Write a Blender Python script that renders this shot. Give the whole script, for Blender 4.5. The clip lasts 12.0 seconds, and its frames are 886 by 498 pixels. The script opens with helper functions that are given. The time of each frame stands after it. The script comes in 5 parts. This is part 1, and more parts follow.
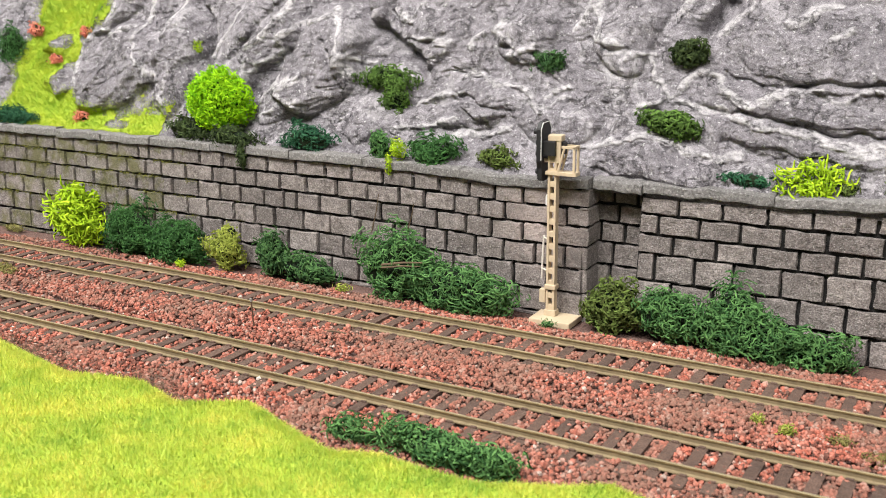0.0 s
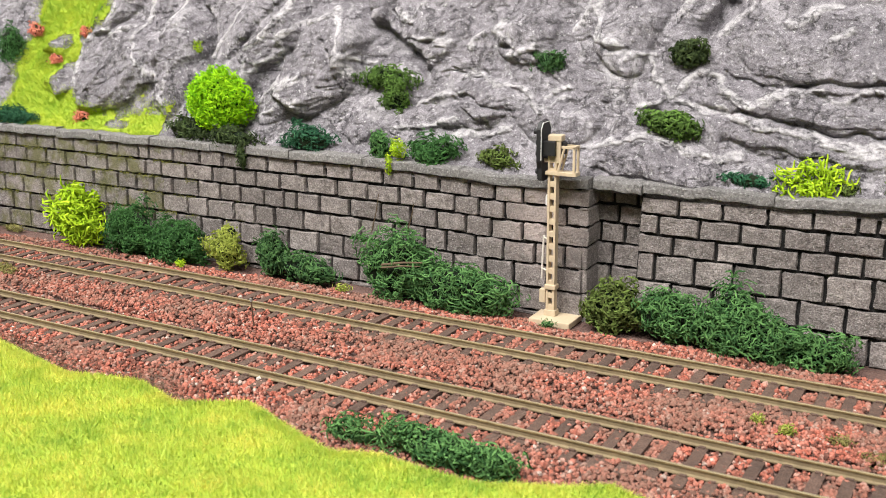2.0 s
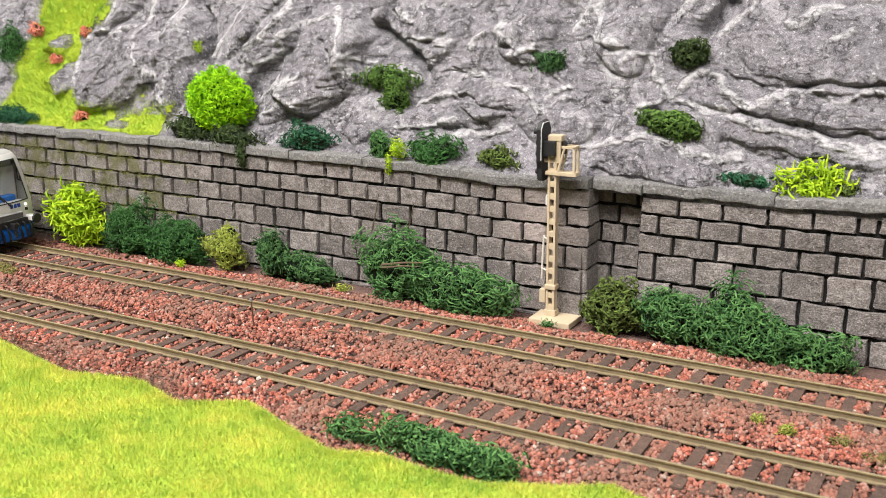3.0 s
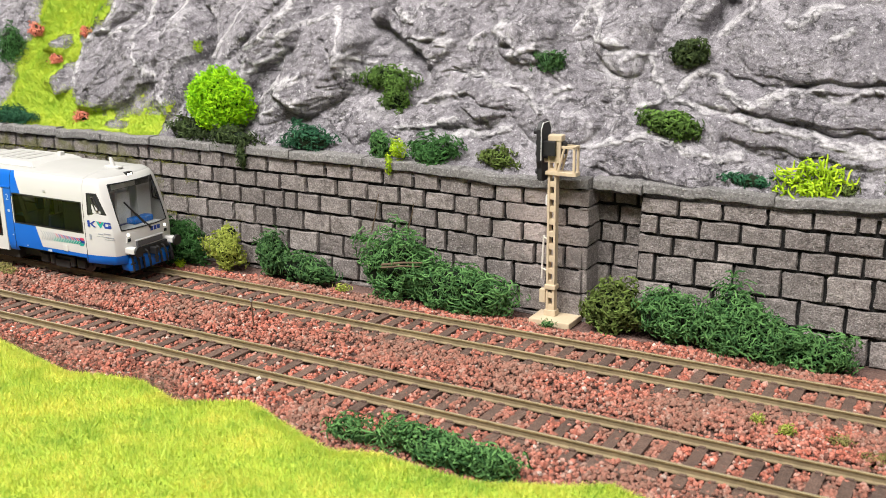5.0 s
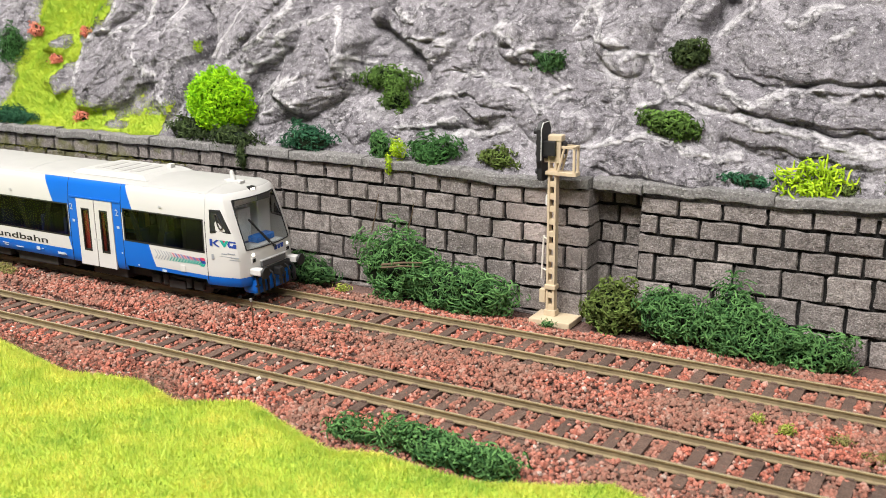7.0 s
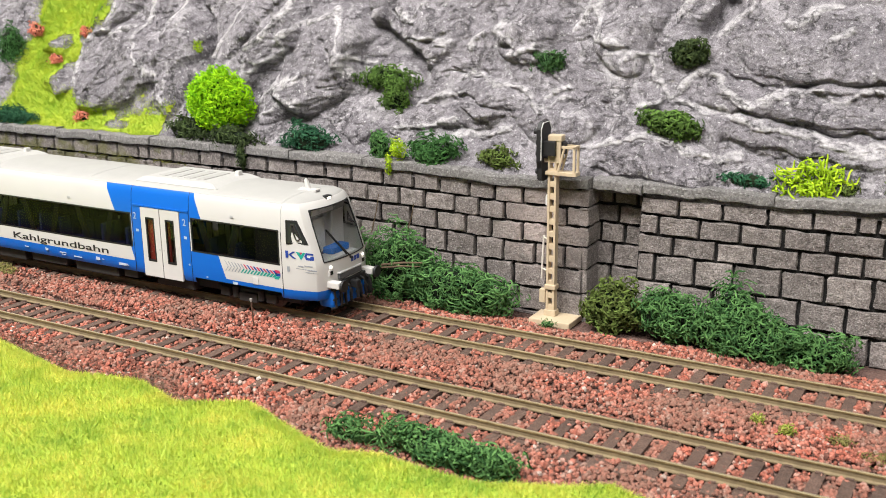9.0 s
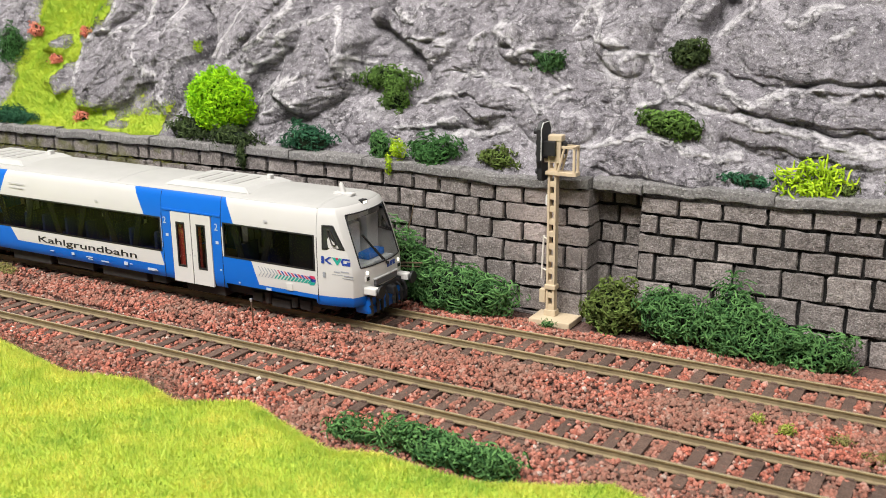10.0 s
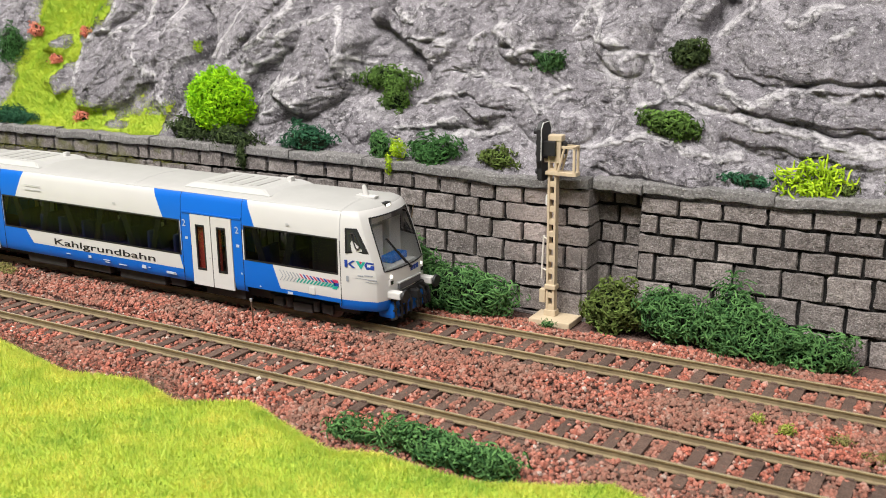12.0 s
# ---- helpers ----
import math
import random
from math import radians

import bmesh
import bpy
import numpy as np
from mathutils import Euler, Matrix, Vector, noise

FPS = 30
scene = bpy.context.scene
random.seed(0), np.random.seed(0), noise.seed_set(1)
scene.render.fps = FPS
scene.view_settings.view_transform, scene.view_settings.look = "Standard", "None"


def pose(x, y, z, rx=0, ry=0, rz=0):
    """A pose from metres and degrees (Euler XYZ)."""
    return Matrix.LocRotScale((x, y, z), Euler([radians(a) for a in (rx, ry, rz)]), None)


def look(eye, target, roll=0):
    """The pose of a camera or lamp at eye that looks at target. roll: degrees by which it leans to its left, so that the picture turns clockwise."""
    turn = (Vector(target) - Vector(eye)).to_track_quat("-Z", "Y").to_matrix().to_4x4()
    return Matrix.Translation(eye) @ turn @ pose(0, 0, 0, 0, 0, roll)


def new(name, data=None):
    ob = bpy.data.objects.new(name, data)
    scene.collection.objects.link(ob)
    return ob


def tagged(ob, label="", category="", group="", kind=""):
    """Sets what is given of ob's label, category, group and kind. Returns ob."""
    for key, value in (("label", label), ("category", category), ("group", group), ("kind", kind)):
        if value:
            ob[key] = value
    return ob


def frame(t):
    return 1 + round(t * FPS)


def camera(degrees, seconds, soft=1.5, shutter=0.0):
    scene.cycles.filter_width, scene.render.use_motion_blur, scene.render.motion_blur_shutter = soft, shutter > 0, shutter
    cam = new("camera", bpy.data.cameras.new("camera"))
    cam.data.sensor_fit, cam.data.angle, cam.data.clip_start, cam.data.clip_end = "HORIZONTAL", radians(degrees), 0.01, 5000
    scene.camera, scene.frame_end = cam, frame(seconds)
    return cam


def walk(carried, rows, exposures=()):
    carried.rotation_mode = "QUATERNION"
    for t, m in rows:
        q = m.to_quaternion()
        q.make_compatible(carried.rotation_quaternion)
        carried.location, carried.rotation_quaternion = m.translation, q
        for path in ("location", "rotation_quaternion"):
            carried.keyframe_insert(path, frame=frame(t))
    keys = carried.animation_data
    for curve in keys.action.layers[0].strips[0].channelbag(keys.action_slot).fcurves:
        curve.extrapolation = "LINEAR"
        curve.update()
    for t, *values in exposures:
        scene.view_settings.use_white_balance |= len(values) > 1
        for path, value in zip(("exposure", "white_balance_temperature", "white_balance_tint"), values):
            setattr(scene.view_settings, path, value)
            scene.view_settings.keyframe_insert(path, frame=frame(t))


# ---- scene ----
cam = camera(47.05, 12.0, soft=0.5)
MM = 0.001          # the layout is an H0 model, built in millimetres
EYE = Vector((167.43, -274.45, 115.26)) * MM
AIM = Vector((-0.47668, 0.83835, -0.26442))
HOLD = look(EYE, EYE + AIM, -0.62)
walk(cam, [(0.0, HOLD), (12.0, HOLD)], exposures=[(0.0, 0.58), (2.6, 0.58), (7.0, 0.58), (9.5, 0.58 - 0.08), (10.5, 0.58 - 0.18), (12.0, 0.58 - 0.2)])
cam.data.dof.use_dof = True
cam.data.dof.focus_distance = 0.41
cam.data.dof.aperture_fstop = 46.0

# ---- light: a room with two ceiling panels ----
world = bpy.data.worlds.new("room_air")
scene.world = world
world.use_nodes = True
world.node_tree.nodes["Background"].inputs[0].default_value = (0.95, 0.97, 1.0, 1)
world.node_tree.nodes["Background"].inputs[1].default_value = 0.015


def ceiling_lamp(x, y, z, sx, sy, watts, tx, ty):
    lamp = bpy.data.lights.new("ceiling_lamp", "AREA")
    lamp.shape, lamp.size, lamp.size_y, lamp.energy = "RECTANGLE", sx, sy, watts
    lamp.color = (1.0, 0.97, 0.93)
    ob = new("ceiling_lamp", lamp)
    ob.matrix_world = look((x, y, z), (tx, ty, 0))
    return ob


ceiling_lamp(-0.35, -0.72, 1.33, 0.9, 0.35, 36, -0.1, 0.0)
ceiling_lamp(0.6, -0.85, 1.33, 0.7, 0.35, 15, 0.1, 0.0)

# ---- node material helpers ----


def node_mat(name):
    m = bpy.data.materials.new(name)
    m.use_nodes = True
    nt = m.node_tree
    return m, nt, nt.nodes["Principled BSDF"]


def add(nt, kind, **inputs):
    n = nt.nodes.new(kind)
    for key, v in inputs.items():
        key = key.replace("_", " ")
        if hasattr(v, "is_output"):
            nt.links.new(v, n.inputs[key])
        else:
            n.inputs[key].default_value = v
    return n


def coords(nt, which="Object"):
    return nt.nodes.new("ShaderNodeTexCoord").outputs[which]


def noise_tex(nt, vec, scale, detail=4, rough=0.6):
    n = add(nt, "ShaderNodeTexNoise", Vector=vec, Scale=scale, Detail=detail, Roughness=rough)
    return n.outputs["Fac"]


def ramp(nt, fac, stops):
    n = nt.nodes.new("ShaderNodeValToRGB")
    nt.links.new(fac, n.inputs[0])
    el = n.color_ramp.elements
    while len(el) < len(stops):
        el.new(0.5)
    for e, (pos, col) in zip(el, stops):
        e.position, e.color = pos, (*col, 1)
    return n.outputs[0]


def mix(nt, fac, a, b, mode="MIX"):
    n = nt.nodes.new("ShaderNodeMix")
    n.data_type, n.blend_type = "RGBA", mode
    for sock, v in ((n.inputs[0], fac), (n.inputs[6], a), (n.inputs[7], b)):
        if hasattr(v, "is_output"):
            nt.links.new(v, sock)
        elif isinstance(v, (int, float)):
            sock.default_value = v
        else:
            sock.default_value = (*v, 1)
    return n.outputs[2]


def math_node(nt, op, a, b=0.0, c=0.0):
    n = nt.nodes.new("ShaderNodeMath")
    n.operation = op
    for sock, v in zip(n.inputs, (a, b, c)):
        if hasattr(v, "is_output"):
            nt.links.new(v, sock)
        else:
            sock.default_value = v
    return n.outputs[0]


def bump(nt, bsdf, height, strength=0.5, dist=0.0002):
    n = add(nt, "ShaderNodeBump", Height=height, Strength=strength, Distance=dist)
    nt.links.new(n.outputs[0], bsdf.inputs["Normal"])


def link(nt, out, sock):
    nt.links.new(out, sock)


def simple(name, col, rough=0.5, metal=0.0, grain=0.12, scale=900.0, relief=0.1):
    """Paint, plastic or metal with faint grain and wear."""
    m, nt, b = node_mat(name)
    v = coords(nt)
    f = noise_tex(nt, v, scale)
    g = noise_tex(nt, v, scale * 0.12)
    lo = tuple(c * (1 - grain) for c in col)
    hi = tuple(min(1, c * (1 + grain)) for c in col)
    c = mix(nt, 0.4, ramp(nt, f, [(0.3, lo), (0.7, hi)]), ramp(nt, g, [(0.3, lo), (0.7, hi)]))
    link(nt, c, b.inputs["Base Color"])
    b.inputs["Roughness"].default_value, b.inputs["Metallic"].default_value = rough, metal
    if relief:
        bump(nt, b, f, relief, 0.0001)
    return m


def stony(name, stops, scale, speck, rough=0.95, relief=1.0, per_piece=0.2, moss=0.0):
    m, nt, b = node_mat(name)
    v = nt.nodes.new("ShaderNodeNewGeometry").outputs["Position"]
    rnd = nt.nodes.new("ShaderNodeObjectInfo").outputs["Random"]
    shift = add(nt, "ShaderNodeVectorMath")
    shift.operation = "ADD"
    link(nt, v, shift.inputs[0])
    link(nt, math_node(nt, "MULTIPLY", rnd, 3.0), shift.inputs[1])
    v = shift.outputs[0]
    f = noise_tex(nt, v, scale, 8, 0.65)
    g = noise_tex(nt, v, scale * 0.18, 4)
    c = ramp(nt, f, stops)
    c = mix(nt, 0.35, c, ramp(nt, g, stops))
    tone = ramp(nt, rnd, [(0.0, (1 - per_piece,) * 3), (1.0, (1 + per_piece,) * 3)])
    c = mix(nt, 1.0, c, tone, "MULTIPLY")
    s = ramp(nt, noise_tex(nt, v, scale * 4.5, 2), [(0.58, (0, 0, 0)), (0.66, (1, 1, 1))])
    c = mix(nt, math_node(nt, "MULTIPLY", s, 0.4), c, speck)
    if moss:
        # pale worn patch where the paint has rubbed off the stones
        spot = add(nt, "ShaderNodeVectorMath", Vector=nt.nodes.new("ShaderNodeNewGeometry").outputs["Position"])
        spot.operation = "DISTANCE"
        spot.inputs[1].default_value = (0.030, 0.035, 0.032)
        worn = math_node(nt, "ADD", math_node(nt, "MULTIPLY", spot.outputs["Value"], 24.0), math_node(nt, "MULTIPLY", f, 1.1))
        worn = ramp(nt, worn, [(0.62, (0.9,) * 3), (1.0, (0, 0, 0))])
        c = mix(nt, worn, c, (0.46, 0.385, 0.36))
        geo = nt.nodes.new("ShaderNodeNewGeometry").outputs["Position"]
        mm = ramp(nt, noise_tex(nt, geo, 90, 6), [(0.46, (0, 0, 0)), (0.58, (1, 1, 1))])
        xs = add(nt, "ShaderNodeSeparateXYZ", Vector=geo).outputs[0]
        far = math_node(nt, "LESS_THAN", math_node(nt, "ADD", xs, math_node(nt, "MULTIPLY", g, 0.1)), -0.10)
        c = mix(nt, math_node(nt, "MULTIPLY", math_node(nt, "MULTIPLY", mm, far), moss), c, (0.13, 0.13, 0.03))
    link(nt, c, b.inputs["Base Color"])
    b.inputs["Roughness"].default_value = rough
    fine = noise_tex(nt, v, scale * 4, 6, 0.7)
    h = math_node(nt, "ADD", f, math_node(nt, "MULTIPLY", fine, 0.7))
    c = mix(nt, 1.0, c, ramp(nt, fine, [(0.3, (0.52,) * 3), (0.7, (1.42,) * 3)]), "MULTIPLY")
    link(nt, c, b.inputs["Base Color"])
    bump(nt, b, h, relief, 0.0011)
    return m


def island(name, stops, rough=0.8, grain=0.0, scale=2000, dust=None):
    """Many loose pieces in one mesh, each with its own tint."""
    m, nt, b = node_mat(name)
    rnd = nt.nodes.new("ShaderNodeNewGeometry").outputs["Random Per Island"]
    c = ramp(nt, rnd, stops)
    if grain:
        f = noise_tex(nt, coords(nt), scale)
        c = mix(nt, 1.0, c, ramp(nt, f, [(0.3, (1 - grain,) * 3), (0.75, (1 + grain,) * 3)]), "MULTIPLY")
        bump(nt, b, f, 0.4, 0.0002)
    if dust:
        d = ramp(nt, noise_tex(nt, coords(nt), 28, 4), [(0.42, (0, 0, 0)), (0.62, (0.75,) * 3)])
        c = mix(nt, d, c, dust)
    link(nt, c, b.inputs["Base Color"])
    b.inputs["Roughness"].default_value = rough
    return m


def leafy(name, dark, light, rough=0.9):
    m = island(name, [(0.0, dark), (0.55, tuple((a + b) / 2 for a, b in zip(dark, light))), (1.0, light)], rough)
    b = m.node_tree.nodes["Principled BSDF"]
    b.inputs["Specular IOR Level"].default_value = 0.2
    return m


# ---- mesh helpers (all in millimetres) ----
RNG = np.random.default_rng(7)


def mesh_of(name, verts, faces, mats, smooth=False, index=None):
    me = bpy.data.meshes.new(name)
    me.from_pydata((np.asarray(verts, float) * MM).tolist(), [], [list(f) for f in faces] if not isinstance(faces, np.ndarray) else faces.tolist())
    for m in (mats if isinstance(mats, (list, tuple)) else [mats]):
        me.materials.append(m)
    if smooth:
        me.polygons.foreach_set("use_smooth", [True] * len(me.polygons))
    if index is not None:
        me.polygons.foreach_set("material_index", list(index))
    me.update()
    return me


def bm_mesh(name, bm, mat, smooth=False):
    bmesh.ops.recalc_face_normals(bm, faces=bm.faces)
    for f in bm.faces:
        f.smooth = smooth
    bm.transform(Matrix.Scale(MM, 4))
    me = bpy.data.meshes.new(name)
    bm.to_mesh(me)
    bm.free()
    me.materials.append(mat)
    return me


def part(name, data, mat=None, parent=None, label="", smooth=False):
    """One mesh object under a thing or part; data is a bmesh in millimetres or a ready mesh."""
    if isinstance(data, bmesh.types.BMesh):
        data = bm_mesh(name, data, mat, smooth)
    ob = new(name, data)
    if parent is not None:
        ob.parent = parent
    return tagged(ob, label)


def thing(name, x, y, z, label, category, group="", kind=""):
    ob = new(name)
    ob.empty_display_size = 0.005
    ob.location = Vector((x, y, z)) * MM
    return tagged(ob, label, category, group, kind)


def box(bm, x0, x1, y0, y1, z0, z1, bev=0.0, m=None):
    r = bmesh.ops.create_cube(bm, size=1.0)
    vs = r["verts"]
    for v in vs:
        v.co = Vector((x0 + (v.co.x + 0.5) * (x1 - x0), y0 + (v.co.y + 0.5) * (y1 - y0), z0 + (v.co.z + 0.5) * (z1 - z0)))
    if bev:
        es = list({e for v in vs for e in v.link_edges})
        vs = list({v for f in bmesh.ops.bevel(bm, geom=es, offset=bev, segments=2, affect="EDGES", profile=0.6)["faces"] for v in f.verts} | {v for v in vs if v.is_valid})
    if m is not None:
        bmesh.ops.transform(bm, matrix=m, verts=vs)
    return bm


def a_box(*a, bev=0.0, m=None):
    return box(bmesh.new(), *a, bev=bev, m=m)


def rod(bm, a, b, r0, r1=None, seg=8):
    a, b = Vector(a), Vector(b)
    d = b - a
    m = Matrix.Translation((a + b) / 2) @ d.to_track_quat("Z", "Y").to_matrix().to_4x4()
    bmesh.ops.create_cone(bm, cap_ends=True, segments=seg, radius1=r0, radius2=r0 if r1 is None else r1, depth=d.length, matrix=m)
    return bm


def a_rod(*a, **k):
    return rod(bmesh.new(), *a, **k)


def lattice(x, y, seed):
    """Smooth 2D value noise, about -1 to 1."""
    xi, yi = np.floor(x).astype(np.int64), np.floor(y).astype(np.int64)
    fx, fy = x - xi, y - yi
    fx, fy = fx * fx * fx * (fx * (fx * 6 - 15) + 10), fy * fy * fy * (fy * (fy * 6 - 15) + 10)

    def h(i, j):
        n = (i * 374761393 + j * 668265263 + seed * 974634713) & 0x7FFFFFFF
        n = ((n ^ (n >> 13)) * 1274126177) & 0x7FFFFFFF
        return ((n ^ (n >> 16)) & 0xFFFF) / 32767.5 - 1
    a, b, c, d = h(xi, yi), h(xi + 1, yi), h(xi, yi + 1), h(xi + 1, yi + 1)
    return (a * (1 - fx) + b * fx) * (1 - fy) + (c * (1 - fx) + d * fx) * fy


def fbm(x, y, seed, octaves=5, gain=0.5):
    s, amp = 0, 1.0
    for k in range(octaves):
        s = s + amp * lattice(x * 2 ** k, y * 2 ** k, seed + k)
        amp *= gain
    return s


def ridged(x, y, seed, octaves=5, gain=0.55):
    s, amp = 0, 1.0
    for k in range(octaves):
        s = s + amp * (1 - 2 * np.abs(lattice(x * 2 ** k, y * 2 ** k, seed + k)))
        amp *= gain
    return s


def grid_faces(nu, nv):
    i = np.arange(nu * nv).reshape(nu, nv)
    return np.stack([i[:-1, :-1], i[1:, :-1], i[1:, 1:], i[:-1, 1:]], -1).reshape(-1, 4)


def strands(centres, normals, length, radius, curl, seed, segs=2, spread=0.7):
    """Bent three-sided twigs: centres (n,3), normals (n,3)."""
    r = np.random.default_rng(seed)
    n = len(centres)
    d = normals + r.normal(0, spread, (n, 3))
    d /= np.linalg.norm(d, axis=1)[:, None] + 1e-9
    ln = length * r.uniform(0.6, 1.3, n)
    side = np.cross(d, r.normal(0, 1, (n, 3)))
    side /= np.linalg.norm(side, axis=1)[:, None] + 1e-9
    up = np.cross(d, side)
    rings = []
    for k in range(segs + 1):
        t = k / segs - 0.5
        c = centres + d * (ln * t)[:, None] + side * (curl * ln * (t * t * 2 - 0.2))[:, None]
        rad = radius * (1 - 0.35 * abs(t) * 2)
        for a in (0, 2.094, 4.189):
            rings.append(c + (math.cos(a) * side + math.sin(a) * up) * rad)
    v = np.stack(rings, 1)
    m = 3 * (segs + 1)
    f = [(3 * k + a, 3 * k + (a + 1) % 3, 3 * k + 3 + (a + 1) % 3, 3 * k + 3 + a) for k in range(segs) for a in range(3)]
    faces = (np.array(f)[None] + (np.arange(n) * m)[:, None, None]).reshape(-1, 4)
    return v.reshape(-1, 3), faces


def wander(start, aim, centre, radii, length, radius, seed, segs=5, wild=0.55, hug=0.5):
    """Wiry filaments that creep over an ellipsoid: start, aim, centre and radii are (n, 3)."""
    r = np.random.default_rng(seed)
    n = len(start)
    p, d = start.copy(), aim / (np.linalg.norm(aim, axis=1)[:, None] + 1e-9)
    q0 = np.linalg.norm((p - centre) / radii, axis=1)[:, None]
    step = (length / segs * r.uniform(0.6, 1.3, n))[:, None]
    rings = []
    for k in range(segs + 1):
        side = np.cross(d, np.array([0.31, 0.83, 0.47]))
        side /= np.linalg.norm(side, axis=1)[:, None] + 1e-9
        up = np.cross(d, side)
        rad = radius * (1.15 - 0.7 * abs(k / segs - 0.4))
        for a in (0, 2.094, 4.189):
            rings.append(p + (math.cos(a) * side + math.sin(a) * up) * rad)
        d = d + r.normal(0, wild, (n, 3))
        d /= np.linalg.norm(d, axis=1)[:, None] + 1e-9
        p = p + d * step
        q = (p - centre) / radii
        ln = np.linalg.norm(q, axis=1)[:, None] + 1e-9
        p = p + hug * (centre + q / ln * q0 * radii - p)
    v = np.stack(rings, 1)
    m = 3 * (segs + 1)
    f = [(3 * k + a, 3 * k + (a + 1) % 3, 3 * k + 3 + (a + 1) % 3, 3 * k + 3 + a) for k in range(segs) for a in range(3)]
    faces = (np.array(f)[None] + (np.arange(n) * m)[:, None, None]).reshape(-1, 4)
    return v.reshape(-1, 3), faces


def blades(base, direction, width, seed):
    """Single upright fibres, one thin triangle pair each."""
    r = np.random.default_rng(seed)
    n = len(base)
    a = r.uniform(0, 2 * math.pi, n)
    s = np.stack([np.cos(a), np.sin(a), np.zeros(n)], 1) * width
    v = np.stack([base - s, base + s, base + direction], 1).reshape(-1, 3)
    return v, np.arange(3 * n).reshape(-1, 3)


# ---- materials ----


def rock_material():
    m, nt, b = node_mat("painted_plaster_rock")
    v = coords(nt)
    f = noise_tex(nt, v, 60, 10, 0.62)
    g = noise_tex(nt, v, 500, 10, 0.75)
    st = add(nt, "ShaderNodeMapping", Vector=v, Scale=(1.0, 1.0, 0.35), Rotation=(0, 0.5, 0))
    wn = add(nt, "ShaderNodeTexNoise", Vector=st.outputs[0], Scale=110.0, Detail=12.0, Roughness=0.72, Distortion=1.2)
    w = wn.outputs["Fac"]
    grey = ramp(nt, f, [(0.25, (0.15, 0.139, 0.154)), (0.5, (0.238, 0.222, 0.242)), (0.75, (0.33, 0.31, 0.332))])
    fine = ramp(nt, g, [(0.3, (0.68,) * 3), (0.7, (1.28,) * 3)])
    c = mix(nt, 1.0, grey, fine, "MULTIPLY")
    grit = noise_tex(nt, v, 2400, 4, 0.7)
    c = mix(nt, 1.0, c, ramp(nt, grit, [(0.34, (0.5,) * 3), (0.66, (1.5,) * 3)]), "MULTIPLY")
    pt = nt.nodes.new("ShaderNodeNewGeometry").outputs["Pointiness"]
    edge = ramp(nt, math_node(nt, "ADD", pt, math_node(nt, "MULTIPLY", math_node(nt, "SUBTRACT", w, 0.5), 0.14)), [(0.505, (0, 0, 0)), (0.575, (1, 1, 1))])
    edge = math_node(nt, "MULTIPLY", edge, ramp(nt, noise_tex(nt, v, 320, 5, 0.7), [(0.42, (0.1,) * 3), (0.6, (1,) * 3)]))
    c = mix(nt, math_node(nt, "MULTIPLY", edge, 0.6), c, (0.60, 0.58, 0.60))
    streak = ramp(nt, w, [(0.52, (0, 0, 0)), (0.61, (1, 1, 1))])
    streak = math_node(nt, "MULTIPLY", streak, ramp(nt, noise_tex(nt, v, 22, 4), [(0.38, (0.08,) * 3), (0.56, (1,) * 3)]))
    soot = ramp(nt, noise_tex(nt, st.outputs[0], 75, 10, 0.75), [(0.33, (1, 1, 1)), (0.45, (0, 0, 0))])
    c = mix(nt, math_node(nt, "MULTIPLY", soot, 0.45), c, (0.075, 0.07, 0.075))
    c = mix(nt, math_node(nt, "MULTIPLY", streak, 0.4), c, (0.60, 0.578, 0.598))
    spot = ramp(nt, noise_tex(nt, v, 900, 2), [(0.64, (0, 0, 0)), (0.69, (1, 1, 1))])
    c = mix(nt, math_node(nt, "MULTIPLY", spot, 0.6), c, (0.7, 0.7, 0.7))
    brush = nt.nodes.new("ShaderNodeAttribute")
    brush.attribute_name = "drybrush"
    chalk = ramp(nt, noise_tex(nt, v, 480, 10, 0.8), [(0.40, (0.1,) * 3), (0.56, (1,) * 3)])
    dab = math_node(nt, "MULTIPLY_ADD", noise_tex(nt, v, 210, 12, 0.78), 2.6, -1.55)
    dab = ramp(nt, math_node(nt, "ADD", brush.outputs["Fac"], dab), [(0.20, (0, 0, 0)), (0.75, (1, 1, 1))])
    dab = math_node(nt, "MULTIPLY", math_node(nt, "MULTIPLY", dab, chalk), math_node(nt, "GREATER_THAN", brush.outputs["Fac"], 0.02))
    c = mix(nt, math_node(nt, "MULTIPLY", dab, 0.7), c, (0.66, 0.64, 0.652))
    link(nt, c, b.inputs["Base Color"])
    b.inputs["Roughness"].default_value = 1.0
    b.inputs["Specular IOR Level"].default_value = 0.2
    h = math_node(nt, "ADD", f, math_node(nt, "MULTIPLY", g, 0.5))
    h = math_node(nt, "ADD", h, math_node(nt, "MULTIPLY", grit, 0.16))
    swirl = add(nt, "ShaderNodeVectorMath")
    swirl.operation = "ADD"
    drift = add(nt, "ShaderNodeTexNoise", Vector=v, Scale=70.0, Detail=6.0, Roughness=0.65)
    scaled = add(nt, "ShaderNodeVectorMath")
    scaled.operation = "SCALE"
    link(nt, drift.outputs["Color"], scaled.inputs[0])
    scaled.inputs["Scale"].default_value = 0.03
    link(nt, st.outputs[0], swirl.inputs[0])
    link(nt, scaled.outputs[0], swirl.inputs[1])
    bent = add(nt, "ShaderNodeVectorMath")
    bent.operation = "ADD"
    link(nt, v, bent.inputs[0])
    link(nt, math_node(nt, "MULTIPLY", g, 0.006), bent.inputs[1])
